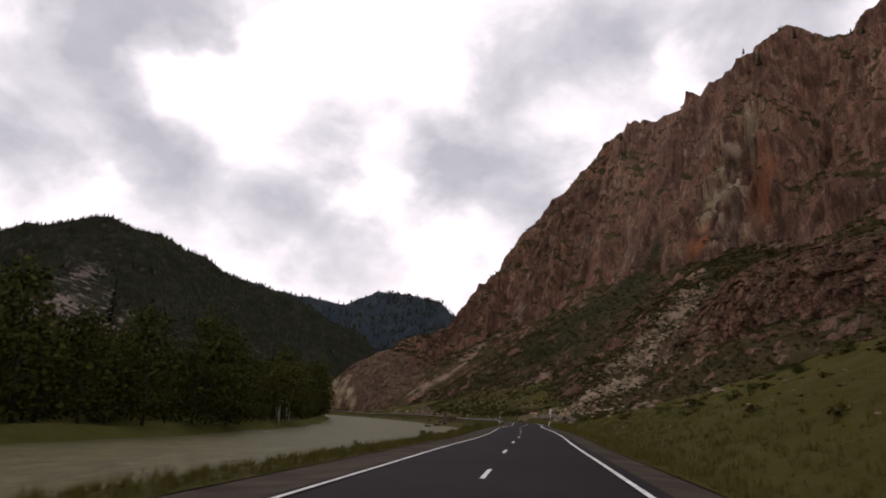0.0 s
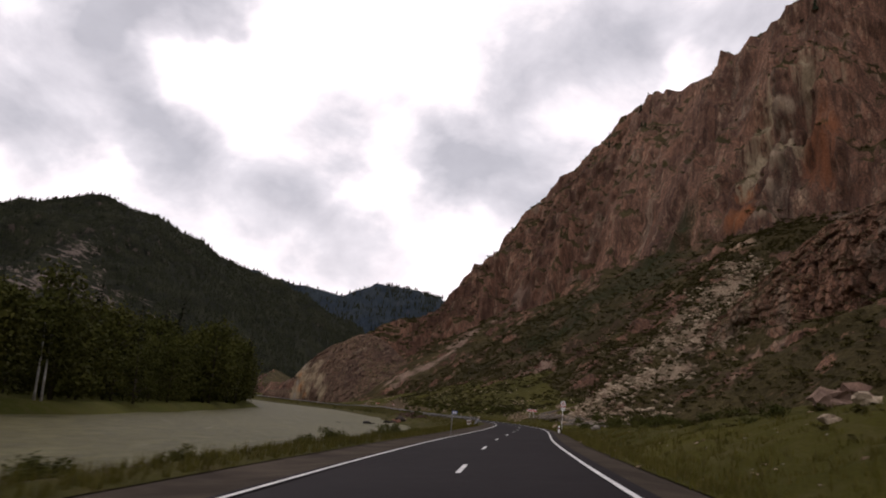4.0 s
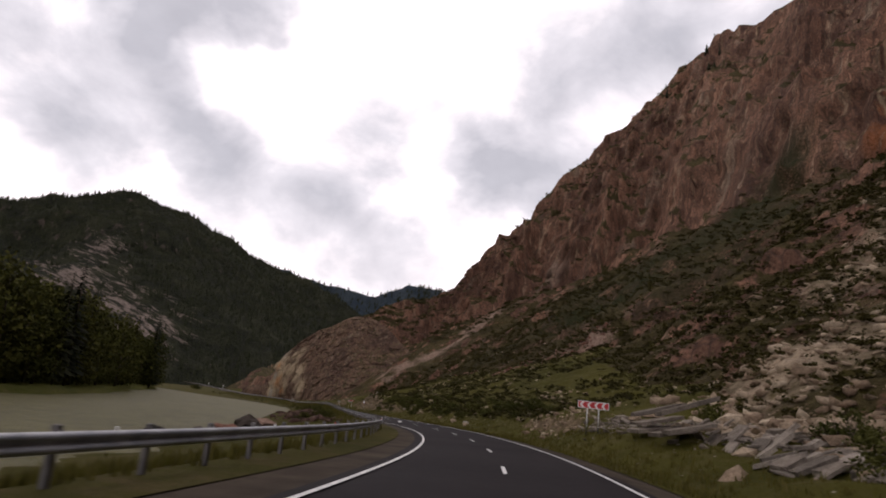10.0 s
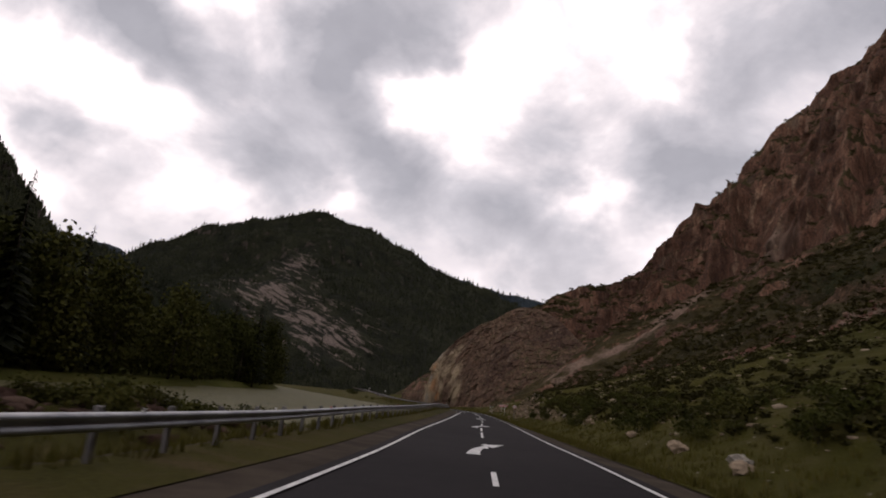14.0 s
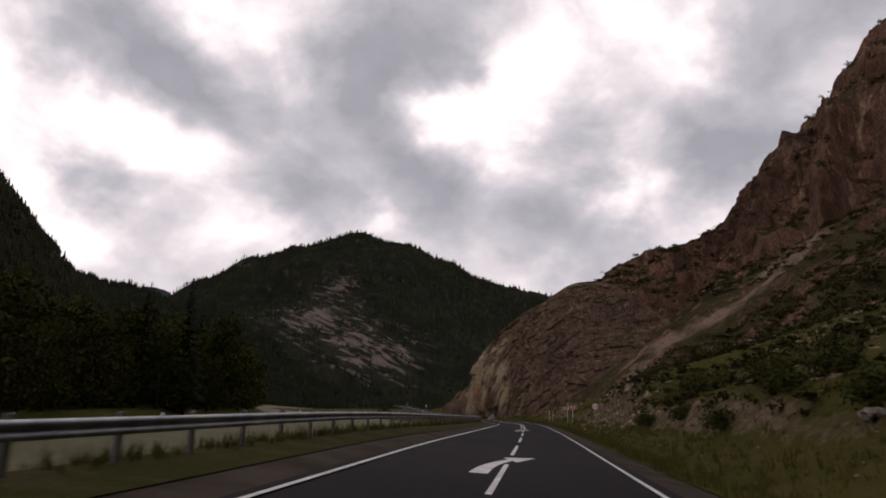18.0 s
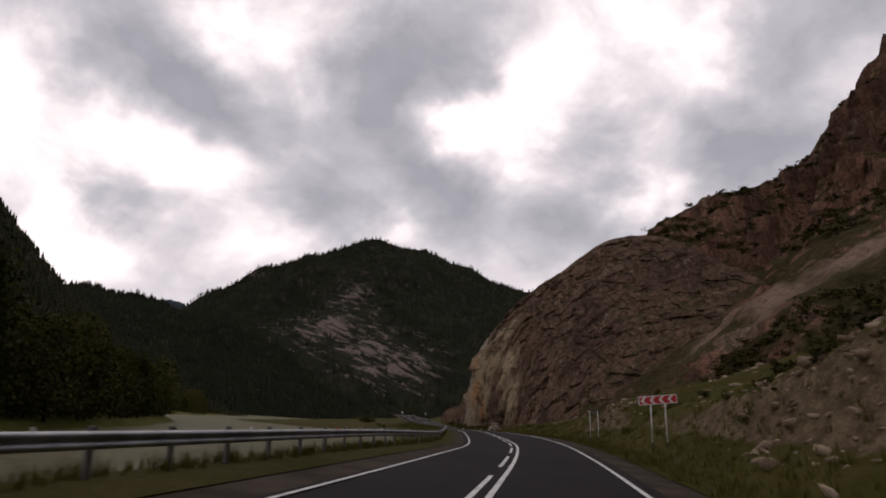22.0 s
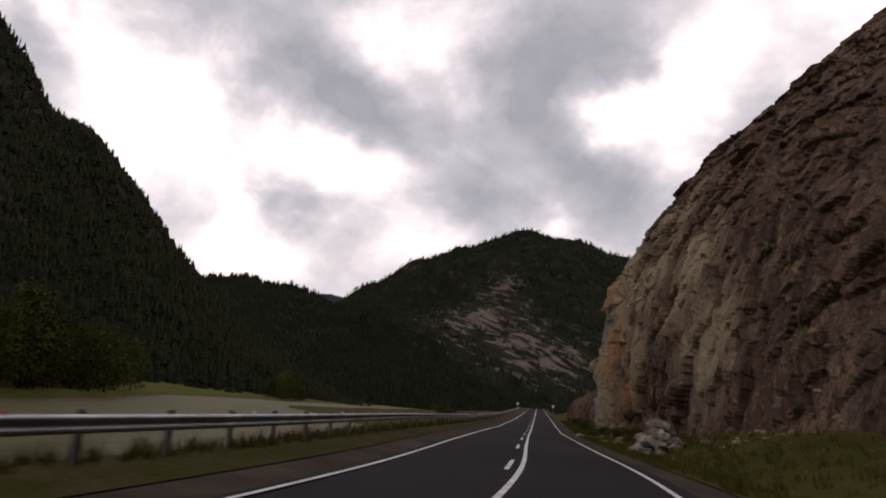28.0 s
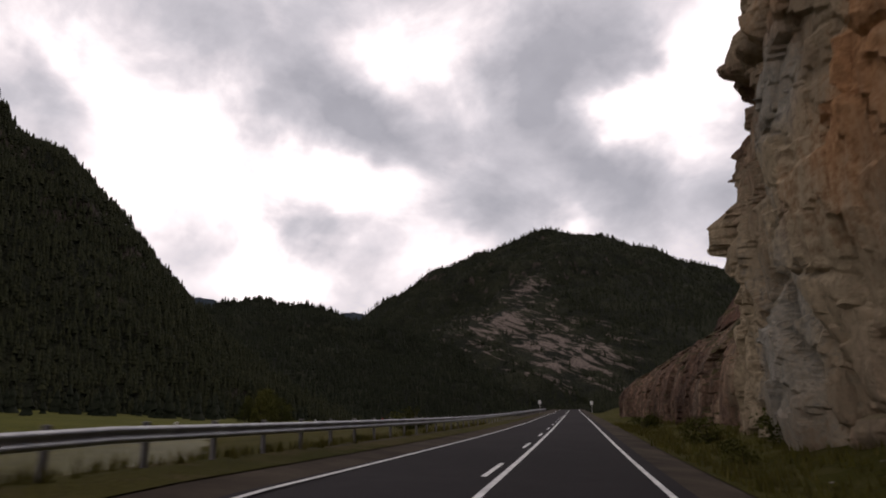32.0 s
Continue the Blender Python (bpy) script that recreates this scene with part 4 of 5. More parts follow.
def tree_of(ob):
    return BVHTree.FromPolygons([v.co.copy() for v in ob.data.vertices], [tuple(p.vertices) for p in ob.data.polygons])


HILL = tree_of(cliff)
SLOPE = tree_of(bpy.data.objects["roadside_slope"])
SHOREBANK = tree_of(bpy.data.objects["river_bank"])
MEADOWS = tree_of(bpy.data.objects["far_bank"])


def drop(x, y, *trees):
    """Height and normal of the topmost of these surfaces at x, y."""
    best = None
    for t in trees:
        hit = t.ray_cast(Vector((x, y, 900)), Vector((0, 0, -1)))
        if hit[0] is not None and (best is None or hit[0].z > best[0]):
            best = (hit[0].z, hit[1] if hit[1].z > 0 else -hit[1])
    return best


def rock_shape(seed, flatness=0.6, sub=2):
    bm = bmesh.new()
    bmesh.ops.create_icosphere(bm, subdivisions=sub, radius=0.5)
    for v in bm.verts:
        q = v.co.normalized()
        k = 0.78 + 0.34 * noise.cell(q * 1.9 + Vector((seed * 3.1, seed, 0))) + 0.16 * noise.noise(q * 2.5 + Vector((seed, 0, seed)))
        v.co = Vector((q.x * 0.5 * k * 1.25, q.y * 0.5 * k, q.z * 0.5 * k * flatness))
    return bm


def arrays(bm):
    bm.verts.index_update()
    bmesh.ops.triangulate(bm, faces=bm.faces[:])
    v = np.array([q.co[:] for q in bm.verts])
    f = np.array([[q.index for q in g.verts] for g in bm.faces])
    bm.free()
    return v, f


def scatter_mesh(name, shapes, mats, mat, smooth=False):
    """One joined mesh: shapes is a list of (verts, faces), mats a list of (shape index, 4x4 array)."""
    V, F, n = [], [], 0
    for k, m in mats:
        v, f = shapes[k]
        V.append(v @ m[:3, :3].T + m[:3, 3])
        F.append(f + n)
        n += len(v)
    V, F = np.concatenate(V), np.concatenate(F)
    me = bpy.data.meshes.new(name)
    me.vertices.add(len(V))
    me.vertices.foreach_set("co", V.ravel())
    w = F.shape[1]
    me.loops.add(F.size)
    me.loops.foreach_set("vertex_index", F.ravel())
    me.polygons.add(len(F))
    me.polygons.foreach_set("loop_start", np.arange(len(F)) * w)
    me.update(calc_edges=True)
    if smooth:
        me.polygons.foreach_set("use_smooth", [True] * len(me.polygons))
    me.materials.append(mat)
    return new(name, me)


def stone_material(name, cols, moss=0.0):
    m, t, out = material(name)
    g = node(t, "ShaderNodeNewGeometry")
    p = g.outputs["Position"]
    rnd = node(t, "ShaderNodeObjectInfo").outputs["Random"]
    rnd = math_node(t, "FRACT", math_node(t, "ADD", rnd, g.outputs["Random Per Island"]))
    a, b = noise_tex(t, p, 1.4, 6, 0.65), noise_tex(t, p, 9, 5, 0.7)
    c = ramp(t, rnd, [(0.0, cols[0]), (0.5, cols[1]), (1.0, cols[2])])
    c = mix(t, 0.6, c, ramp(t, a, [(0.3, (0.2, 0.2, 0.2)), (0.7, (0.8, 0.8, 0.8))]), "OVERLAY")
    c = mix(t, 0.6, c, ramp(t, b, [(0.3, (0.2, 0.2, 0.2)), (0.7, (0.8, 0.8, 0.8))]), "OVERLAY")
    finish(t, out, c, 0.92, math_node(t, "ADD", a, math_node(t, "MULTIPLY", b, 0.5)), 0.10, 0.8)
    return m


def leaf_material(name, a, b, c3):
    m, t, out = material(name)
    g = node(t, "ShaderNodeNewGeometry")
    rnd = node(t, "ShaderNodeObjectInfo").outputs["Random"]
    k = math_node(t, "ADD", math_node(t, "MULTIPLY", rnd, 0.6), math_node(t, "MULTIPLY", g.outputs["Random Per Island"], 0.4))
    c = ramp(t, k, [(0.1, a), (0.55, b), (0.95, c3)])
    c = mix(t, 0.5, c, ramp(t, noise_tex(t, g.outputs["Position"], 0.8, 3), [(0.3, (0.25, 0.25, 0.25)), (0.7, (0.75, 0.75, 0.75))]), "OVERLAY")
    finish(t, out, c, 0.8)
    return m


SLATE = stone_material("grey_slate_rock", ((0.11, 0.095, 0.08), (0.19, 0.16, 0.13), (0.27, 0.235, 0.195)))
PALE_ROCK = stone_material("pale_scree_rock", ((0.17, 0.12, 0.082), (0.28, 0.213, 0.148), (0.40, 0.325, 0.235)))
RED_ROCK = stone_material("reddish_scree_rock", ((0.13, 0.06, 0.045), (0.18, 0.09, 0.065), (0.22, 0.15, 0.115)))
WET_ROCK = stone_material("dark_wet_rock", ((0.025, 0.022, 0.02), (0.045, 0.038, 0.032), (0.07, 0.055, 0.045)))
SHORE_ROCK = stone_material("dark_reddish_rock", ((0.045, 0.026, 0.02), (0.075, 0.046, 0.035), (0.12, 0.08, 0.06)))
WHITE_ROCK = stone_material("whitish_rock", ((0.20, 0.18, 0.15), (0.27, 0.245, 0.205), (0.36, 0.33, 0.285)))
LEAVES = leaf_material("dark_river_tree_leaves", (0.026, 0.030, 0.007), (0.047, 0.051, 0.012), (0.082, 0.079, 0.020))
NEEDLES = leaf_material("dark_spruce_needles", (0.011, 0.014, 0.008), (0.017, 0.020, 0.011), (0.026, 0.028, 0.013))
SCRUB_LEAVES = leaf_material("dull_green_scrub_leaves", (0.029, 0.027, 0.008), (0.046, 0.041, 0.012), (0.074, 0.060, 0.022))
BUSH_LEAVES = leaf_material("dark_green_bush_leaves", (0.030, 0.035, 0.008), (0.051, 0.054, 0.013), (0.082, 0.078, 0.021))
BLADES = leaf_material("tall_grass_blades", (0.049, 0.050, 0.009), (0.076, 0.070, 0.014), (0.118, 0.097, 0.034))
BARK = simple("brown_bark", (0.03, 0.024, 0.018), (0.06, 0.05, 0.038), 3, 0.95, 0.02)
BIRCH = simple("white_birch_bark", (0.22, 0.21, 0.19), (0.42, 0.41, 0.38), 2.5, 0.8, 0.01)


def xf(x, y, z, sx, sy=None, sz=None, turn=None):
    turn = turn if turn is not None else Euler((rng.uniform(-0.5, 0.5), rng.uniform(-0.5, 0.5), rng.uniform(0, 6.28))).to_matrix()
    m = np.eye(4)
    m[:3, :3] = np.array(turn) @ np.diag([sx, sy or sx, sz or sx])
    m[:3, 3] = (x, y, z)
    return m


def cards(centers, n, spread, size, seed, squash=0.8, up=0.3):
    """Leaf quads strewn round centres; every quad is an island of its own."""
    r = np.random.default_rng(seed)
    c = np.repeat(np.asarray(centers, float), n, axis=0)
    p = c + r.normal(0, 1, c.shape) * np.array([spread, spread, spread * squash])
    a = r.normal(0, 1, c.shape) + np.array([0, 0, up])
    a /= np.linalg.norm(a, axis=1)[:, None]
    b = np.cross(a, r.normal(0, 1, c.shape))
    b /= np.linalg.norm(b, axis=1)[:, None] + 1e-9
    s = size * r.uniform(0.6, 1.4, (len(p), 1))
    e = np.cross(a, b)
    V = np.stack([p - b * s * 0.5, p + e * s * 0.42, p + b * s * 0.6, p - e * s * 0.38], 1).reshape(-1, 3)
    return V, np.arange(len(V)).reshape(-1, 4)


def raw_mesh(name, V, F, mat):
    me = bpy.data.meshes.new(name)
    me.from_pydata(V.tolist(), [], F.tolist())
    me.materials.append(mat)
    return me


def broadleaf(seed, tall, wide, low, birch=False):
    r = np.random.default_rng(seed)
    ob = tagged(new("river_tree"), "tall leafy dark green tree on the river bank" if not birch else "white-trunked birch on the river bank", "tree", "trees on the river bank")
    bm = bmesh.new()
    lean = r.uniform(-0.06, 0.06, 2) * tall
    tops = [(0, 0, 0)] if not birch else [(0, 0, 0), (0.7, 0.2, 0)]
    for x, y, _ in tops:
        tube((x, y, -0.8), (x + lean[0] * 0.4, y + lean[1] * 0.4, tall * 0.45), 0.2 if not birch else 0.16, 0.12, 7, bm)
        tube((x + lean[0] * 0.4, y + lean[1] * 0.4, tall * 0.45), (x + lean[0], y + lean[1], tall * 0.88), 0.12, 0.04, 6, bm)
    cen = []
    for k in range(46):
        z = r.uniform(low, 1.0)
        q = (z - low) / (1 - low)
        rad = wide * (0.35 + 1.0 * math.sin(math.pi * min(1, 0.25 + 0.72 * q)) ** 1.2) * r.uniform(0.25, 1.0) ** 0.6 * 0.72
        a = r.uniform(0, 6.283)
        cen.append((math.cos(a) * rad + lean[0] * z, math.sin(a) * rad + lean[1] * z, tall * z * 0.97))
        if k % 6 == 0:
            tube((lean[0] * z * 0.6, lean[1] * z * 0.6, tall * max(0.15, z - 0.15)), cen[-1], 0.06, 0.02, 5, bm)
    part("trunk", bm, BIRCH if birch else BARK, ob, "", True)
    V, F = cards(cen, 44, 0.07 * tall, 0.036 * tall, seed + 50)
    keep = V.reshape(-1, 4, 3)[:, :, 2].min(1) > 0.02 * tall
    V = V.reshape(-1, 4, 3)[keep].reshape(-1, 3)
    crown = new("crown", raw_mesh("crown", V, np.arange(len(V)).reshape(-1, 4), LEAVES))
    crown.parent = ob
    return ob


def spruce(seed, tall):
    r = np.random.default_rng(seed)
    ob = tagged(new("spruce"), "tall narrow dark spruce among the river trees", "tree", "spruces on the river bank")
    part("trunk", tube((0, 0, -0.8), (0, 0, tall * 0.97), 0.22, 0.03, 6), BARK, ob, "", True)
    V = []
    for k in range(30):
        z = tall * (0.10 + 0.88 * (k / 30) ** 0.9)
        reach = (1 - z / tall) * tall * 0.17 + 0.25
        for j in range(9):
            a = r.uniform(0, 6.283)
            L = reach * r.uniform(0.6, 1.15)
            w = L * 0.32 + 0.1
            d = np.array([math.cos(a), math.sin(a), 0])
            s = np.array([-d[1], d[0], 0])
            zz = z + r.uniform(-0.2, 0.2)
            o = np.array([0, 0, zz])
            V += [o + s * 0.05, o + d * L * 0.55 + s * w * 0.5 + np.array([0, 0, -0.10 * L]), o + d * L + np.array([0, 0, -0.38 * L]), o + d * L * 0.55 - s * w * 0.5 + np.array([0, 0, -0.22 * L])]
    V = np.array(V)
    crown = new("crown", raw_mesh("crown", V, np.arange(len(V)).reshape(-1, 4), NEEDLES))
    crown.parent = ob
    return ob


kinds = [broadleaf(11, 11, 3.6, 0.05), broadleaf(12, 13, 4.2, 0.08), broadleaf(13, 9, 3.4, 0.02), broadleaf(14, 12, 3.2, 0.12), broadleaf(15, 7, 3.3, 0.0)]
spruces = [spruce(21, 17), spruce(22, 14), spruce(23, 20)]
edge = spline(FARSHORE, 900)
et = np.gradient(edge, axis=0)
et /= np.linalg.norm(et, axis=1)[:, None]
eo = np.stack([-et[:, 1], et[:, 0]], 1)
el = np.concatenate([[0], np.cumsum(np.linalg.norm(np.diff(edge, axis=0), axis=1))])
used = set()


def plant(proto, x, y, z, size, slim=1.0):
    m = Matrix.Translation((x, y, z)) @ pose(0, 0, 0, rng.uniform(-3, 3), rng.uniform(-3, 3), rng.uniform(0, 360)) @ Matrix.Diagonal((size * slim, size * slim, size, 1))
    if proto.name in used:
        ob = copy_thing(proto, Matrix())
    else:
        ob = proto
        used.add(proto.name)
    ob.matrix_basis = m
    return ob


far_crowns = []


def tree_belt(l0, l1, step, rows, gap, evergreens, tall=1.0):
    """Rows of trees along the far shore; the rows behind the second are joined into one wood."""
    l = l0
    while l < l1:
        for k in range(rows):
            q = l + rng.uniform(-step, step) * 0.5
            i = int(np.interp(q, el, np.arange(900)))
            x, y = edge[i] + eo[i] * (2.5 + k * gap + rng.uniform(0, gap))
            hit = drop(x, y, MEADOWS)
            if hit is None:
                continue
            if k >= 2:
                far_crowns.append((int(rng.integers(4)), xf(x, y, hit[0] - 0.4, *([rng.uniform(9, 14) * tall] * 3), Euler((0, 0, rng.uniform(0, 6))).to_matrix())))
            elif k > 0 and rng.random() < evergreens:
                plant(spruces[rng.integers(3)], x, y, hit[0], rng.uniform(0.75, 1.1) * (0.5 + 0.5 * tall))
            else:
                plant(kinds[rng.integers(5)] if k else kinds[(0, 2, 3, 4)[rng.integers(4)]], x, y, hit[0], rng.uniform(0.8, 1.25) * tall)
        l += step


tree_belt(120, 430, 5.0, 5, 8.0, 0.35)
tree_belt(430, 700, 4.6, 6, 8.0, 0.3, 1.35)
tree_belt(700, 800, 6.0, 4, 9.0, 0.3, 1.15)
tree_belt(800, 878, 6.0, 4, 9.0, 0.3, 1.1)

for q in np.arange(768, 806, 4.5):
    i = int(np.argmin(np.abs(edge[:, 1] - q)))
    for k in range(2):
        x, y = edge[i] + eo[i] * (3 + 7 * k + rng.uniform(-1.5, 1.5))
        hit = drop(x, y, MEADOWS)
        if hit:
            plant(kinds[rng.integers(5)], x, y, hit[0], rng.uniform(0.9, 1.4))


def crown_shape(seed):
    r = np.random.default_rng(seed)
    cen = []
    for k in range(26):
        z = r.uniform(0.06, 0.95)
        q = 0.32 * math.sin(math.pi * min(1, 0.22 + 0.75 * z)) * r.uniform(0.3, 1) ** 0.6
        a = r.uniform(0, 6.283)
        cen.append((math.cos(a) * q, math.sin(a) * q, z))
    return cards(cen, 14, 0.07, 0.075, seed + 5)


tagged(scatter_mesh("river_wood", [crown_shape(s) for s in range(4)], far_crowns, LEAVES), "dense dark wood behind the river trees", "forest", kind="stuff")
for x, y, size in ((-94, 428, 1.35), (-99, 421, 1.2), (-58, 318, 1.3), (-56, 311, 1.1), (-66, 336, 1.15)):
    hit = drop(x, y, MEADOWS)
    if hit:
        plant(spruces[2], x, y, hit[0], size)
birch = broadleaf(31, 11, 2.2, 0.45, True)
for q, e in ((136, 1.8), (142, 3.0), (151, 2.4)):
    i = int(np.argmin(np.abs(edge[:, 1] - q)))
    x, y = edge[i] + eo[i] * e
    plant(birch, x, y, drop(x, y, MEADOWS)[0], rng.uniform(0.85, 1.05))


# woods on the far slopes: simple ragged spruces, joined
def cone_tree(seed):
    r = np.random.default_rng(seed)
    V, F = [], []
    for k, (z0, z1, w) in enumerate(((0.05, 0.5, 0.17), (0.3, 0.78, 0.13), (0.58, 1.0, 0.08))):
        n = 6
        o = len(V)
        for j in range(n):
            a = 6.283 * j / n + k
            q = w * r.uniform(0.6, 1.3)
            V.append((math.cos(a) * q, math.sin(a) * q, z0 + r.uniform(-0.05, 0.05)))
        V.append((r.uniform(-0.01, 0.01), 0, z1))
        F += [(o + j, o + (j + 1) % n, o + n) for j in range(n)]
    return np.array(V), np.array(F)


wood_shapes = [cone_tree(s) for s in range(5)]


def wood_on(obs, count, size, low_z, high_z, name, label, crest_bias=0.0, seed=3, keep=None):
    r = np.random.default_rng(seed)
    mats = []
    for ob in obs:
        me = ob.data
        co = np.zeros(len(me.vertices) * 3)
        me.vertices.foreach_get("co", co)
        co = co.reshape(-1, 3)
        ok = co[(co[:, 2] > low_z) & (co[:, 2] < high_z)]
        if keep:
            ok = ok[keep(ok)]
        for p in ok[r.integers(0, len(ok), count)]:
            s = size * r.uniform(0.6, 1.25)
            j = r.uniform(-1, 1, 2) * size * 0.7
            mats.append((int(r.integers(5)), xf(p[0] + j[0], p[1] + j[1], p[2] - 0.15 * s, s * 1.2, s * 1.2, s, Euler((0, 0, r.uniform(0, 6.28))).to_matrix())))
    return tagged(scatter_mesh(name, wood_shapes, mats, NEEDLES), label, "forest", kind="stuff")


wood_on([low], 8000, 17, -2, 400, "hill_forest", "dense dark conifer forest covering the foothill", seed=5)
wood_on([left], 22000, 9, 0, 1500, "slope_forest", "dark conifer forest on the steep slope across the river", seed=6)


def far_from_slabs(p):
    d = np.min([np.linalg.norm(p - np.array(q), axis=1) / w for q, w in (((-1468, 2513, 344), 330), ((-1250, 2430, 250), 300), ((-1087, 2354, 174), 260), ((-1540, 2783, 500), 220))], axis=0)
    return d > 0.62 + 0.6 * np.sin(p[:, 0] * 0.05) * np.sin(p[:, 2] * 0.11)


wood_on([main], 15000, 20, 0, 1000, "mountain_forest", "dark conifer forest on the wooded mountain", seed=8, keep=far_from_slabs)
wood_on([cliff], 70, 8, 250, 330, "crest_trees", "small conifers standing along the mountain crest", seed=10)
wood_on([far], 3500, 26, 100, 1000, "ridge_forest", "far conifer forest along the blue ridge", seed=9)
flat_wood = []
for k in range(1600):
    q = rng.uniform(560, 1500)
    i = int(np.interp(q, el, np.arange(900)))
    d = rng.uniform(60, 480) if q < 1000 else rng.uniform(20, 500)
    x, y = edge[i] + eo[i] * d
    hit = drop(x, y, MEADOWS)
    if hit and not (880 < q < 1075 and d < 80):
        s = rng.uniform(9, 17)
        flat_wood.append((int(rng.integers(5)), xf(x, y, hit[0] - 1, s * 1.5, s * 1.5, s, Euler((0, 0, rng.uniform(0, 6))).to_matrix())))
tagged(scatter_mesh("valley_forest", wood_shapes, flat_wood, NEEDLES), "dark trees standing behind the river meadow", "forest", kind="stuff")

# ---- roadside cliff at the spur's nose ----
NOSE_FOOT = [(-38, 512), (-50, 527), (-61, 541), (-72, 556), (-83, 572), (-91.7, 586.7), (-101.5, 599.3), (-105.4, 612.8), (-102.4, 628.8)]
NOSE_TOP = [(-8, 548, 26), (-22, 566, 38), (-38, 580, 50), (-54, 590, 53), (-68, 596, 47), (-78.5, 601.2, 43), (-91.8, 604.4, 32), (-95.4, 613.7, 27), (-92.4, 626.7, 22)]
CLIFF_ROCK = mountain_material("ochre_cliff_rock", (0.085, 0.053, 0.039), (0.195, 0.124, 0.085), (0.36, 0.262, 0.178), (0.045, 0.042, 0.017), (0.075, 0.062, 0.027), 0.86, 3.0, 0.35, tints=(
    ((0.40, 0.32, 0.21), 1.2, ((-79, 571, 16, 9), (-86, 584, 29, 9), (-74, 562, 8, 8), (-88, 580, 20, 10), (-100, 594, 8, 13), (-96, 590, 16, 13), (-99, 598, 24, 12), (-90, 580, 8, 9), (-104, 604, 6, 12))),
    # orange rock, partly a red windscreen reflection put into the colour
    ((0.40, 0.20, 0.09), 1.6, ((-72, 576, 22, 5), (-74, 578, 17, 4), (-97, 590, 11, 7), (-92, 584, 6, 5), (-100, 596, 20, 6))),
    ((0.30, 0.285, 0.245), 1.8, ((-102, 597, 4, 6), (-101, 597, 14, 5), (-98, 598, 28, 7)))))


def cliff_wall(name, foot, top, nu, nv, steepness, depth, bulges=(), mat=None):
    """A sheer rock wall from its foot to its top edge, with upright ribs, cracks and broken blocks."""
    F, C = spline(foot, nu), spline(top, nu)
    arc = np.concatenate([[0], np.cumsum(np.linalg.norm(np.diff(F[:, :2], axis=0), axis=1))])
    G = np.zeros((nu, nv + 3, 3))
    for i in range(nu):
        out = F[i, :2] - C[i, :2]
        out = out / np.linalg.norm(out)
        steep = np.interp(i / nu, np.linspace(0, 1, len(steepness)), steepness)
        z0 = F[i, 2] if F.shape[1] > 2 else -1.2
        for j in range(nv + 3):
            w = j / (nv - 1)
            z = z0 + (C[i, 2] - z0) * (w if w <= 1 else 1 - 0.45 * (w - 1) * 14)
            run = w ** (1 / max(steep, 0.2)) if w <= 1 else 1 + (w - 1) * 6
            xy = F[i, :2] + (C[i, :2] - F[i, :2]) * run
            s, t = arc[i], z
            wx, wy = xy[0] + 0.5 * noise.noise(Vector((s * 0.5, t * 0.4, 1.0))), xy[1] + 0.5 * noise.noise(Vector((s * 0.4, t * 0.5, 9.0)))
            k = 0.6 * fbm(s * 0.05, t * 0.04, 2.0, 3, 4) + 1.5 * block(wx, wy, t, 7.5, 5.5) + 1.25 * block(wx, wy, t, 2.9, 1.2) + 0.55 * block(wx, wy, t, 1.25, 3.7, 0.6) - 0.35
            for cell, wide, seed in ((2.9, 0.24, 1.2), (7.5, 0.45, 5.5)):
                d = noise.voronoi(Vector((wx / cell + seed, wy / cell, t * 0.55 / cell + 0.2 * wx / cell)))[0]
                k -= wide * max(0.0, 1 - (d[1] - d[0]) / 0.06)
            k += 0.16 * ridges(s * 0.9 + t * 0.15, t * 0.14, 1.7, 3)
            for cs, ct, rs, rt, much in bulges:
                k += much * max(0.0, min(1.0, 3 - 3 * abs(s - cs) / rs)) * max(0.0, min(1.0, 4 - 4 * abs(t - ct) / rt))
            k *= depth * float(np.interp(steep, (0.4, 0.85), (1.0, 0.8))) * min(1, 0.3 + w * 9) * (1 if w <= 0.97 else 0.4)
            G[i, j] = (xy[0] + out[0] * k, xy[1] + out[1] * k, z)
    return sheet(name, G, mat or CLIFF_ROCK, smooth=False)


nose = tagged(cliff_wall("roadside_cliff", NOSE_FOOT, NOSE_TOP, 560, 240, [0.9, 0.75, 0.55, 0.34, 0.30, 0.5], 1.0, ((112, 20.6, 4.5, 3.0, 0.9), (112, 14.0, 6.0, 4.0, -1.2))), "sheer ochre-grey roadside cliff with cracked blocky faces", "cliff", kind="structure")
NOSE = tree_of(nose)


buttress = cliff_wall("rock_buttress", [(72, 266, 18), (84, 246, 23), (93, 229, 26), (99, 209, 27), (103, 188, 26), (106, 168, 25), (112, 146, 24)],
                      [(80, 274, 25), (96, 254, 46), (105, 238, 56), (112, 216, 58), (117, 192, 57), (121, 170, 54), (128, 148, 50)], 300, 90, [0.7, 0.5, 0.45, 0.5, 0.5], 2.0, mat=ROCKFACE)
tagged(buttress, "dark red-brown columnar rock buttress above the grass slope", "cliff", kind="structure")


def beside(s, d, z):
    p, h = spot(s, d)
    return (p.x, p.y, p.z + z)


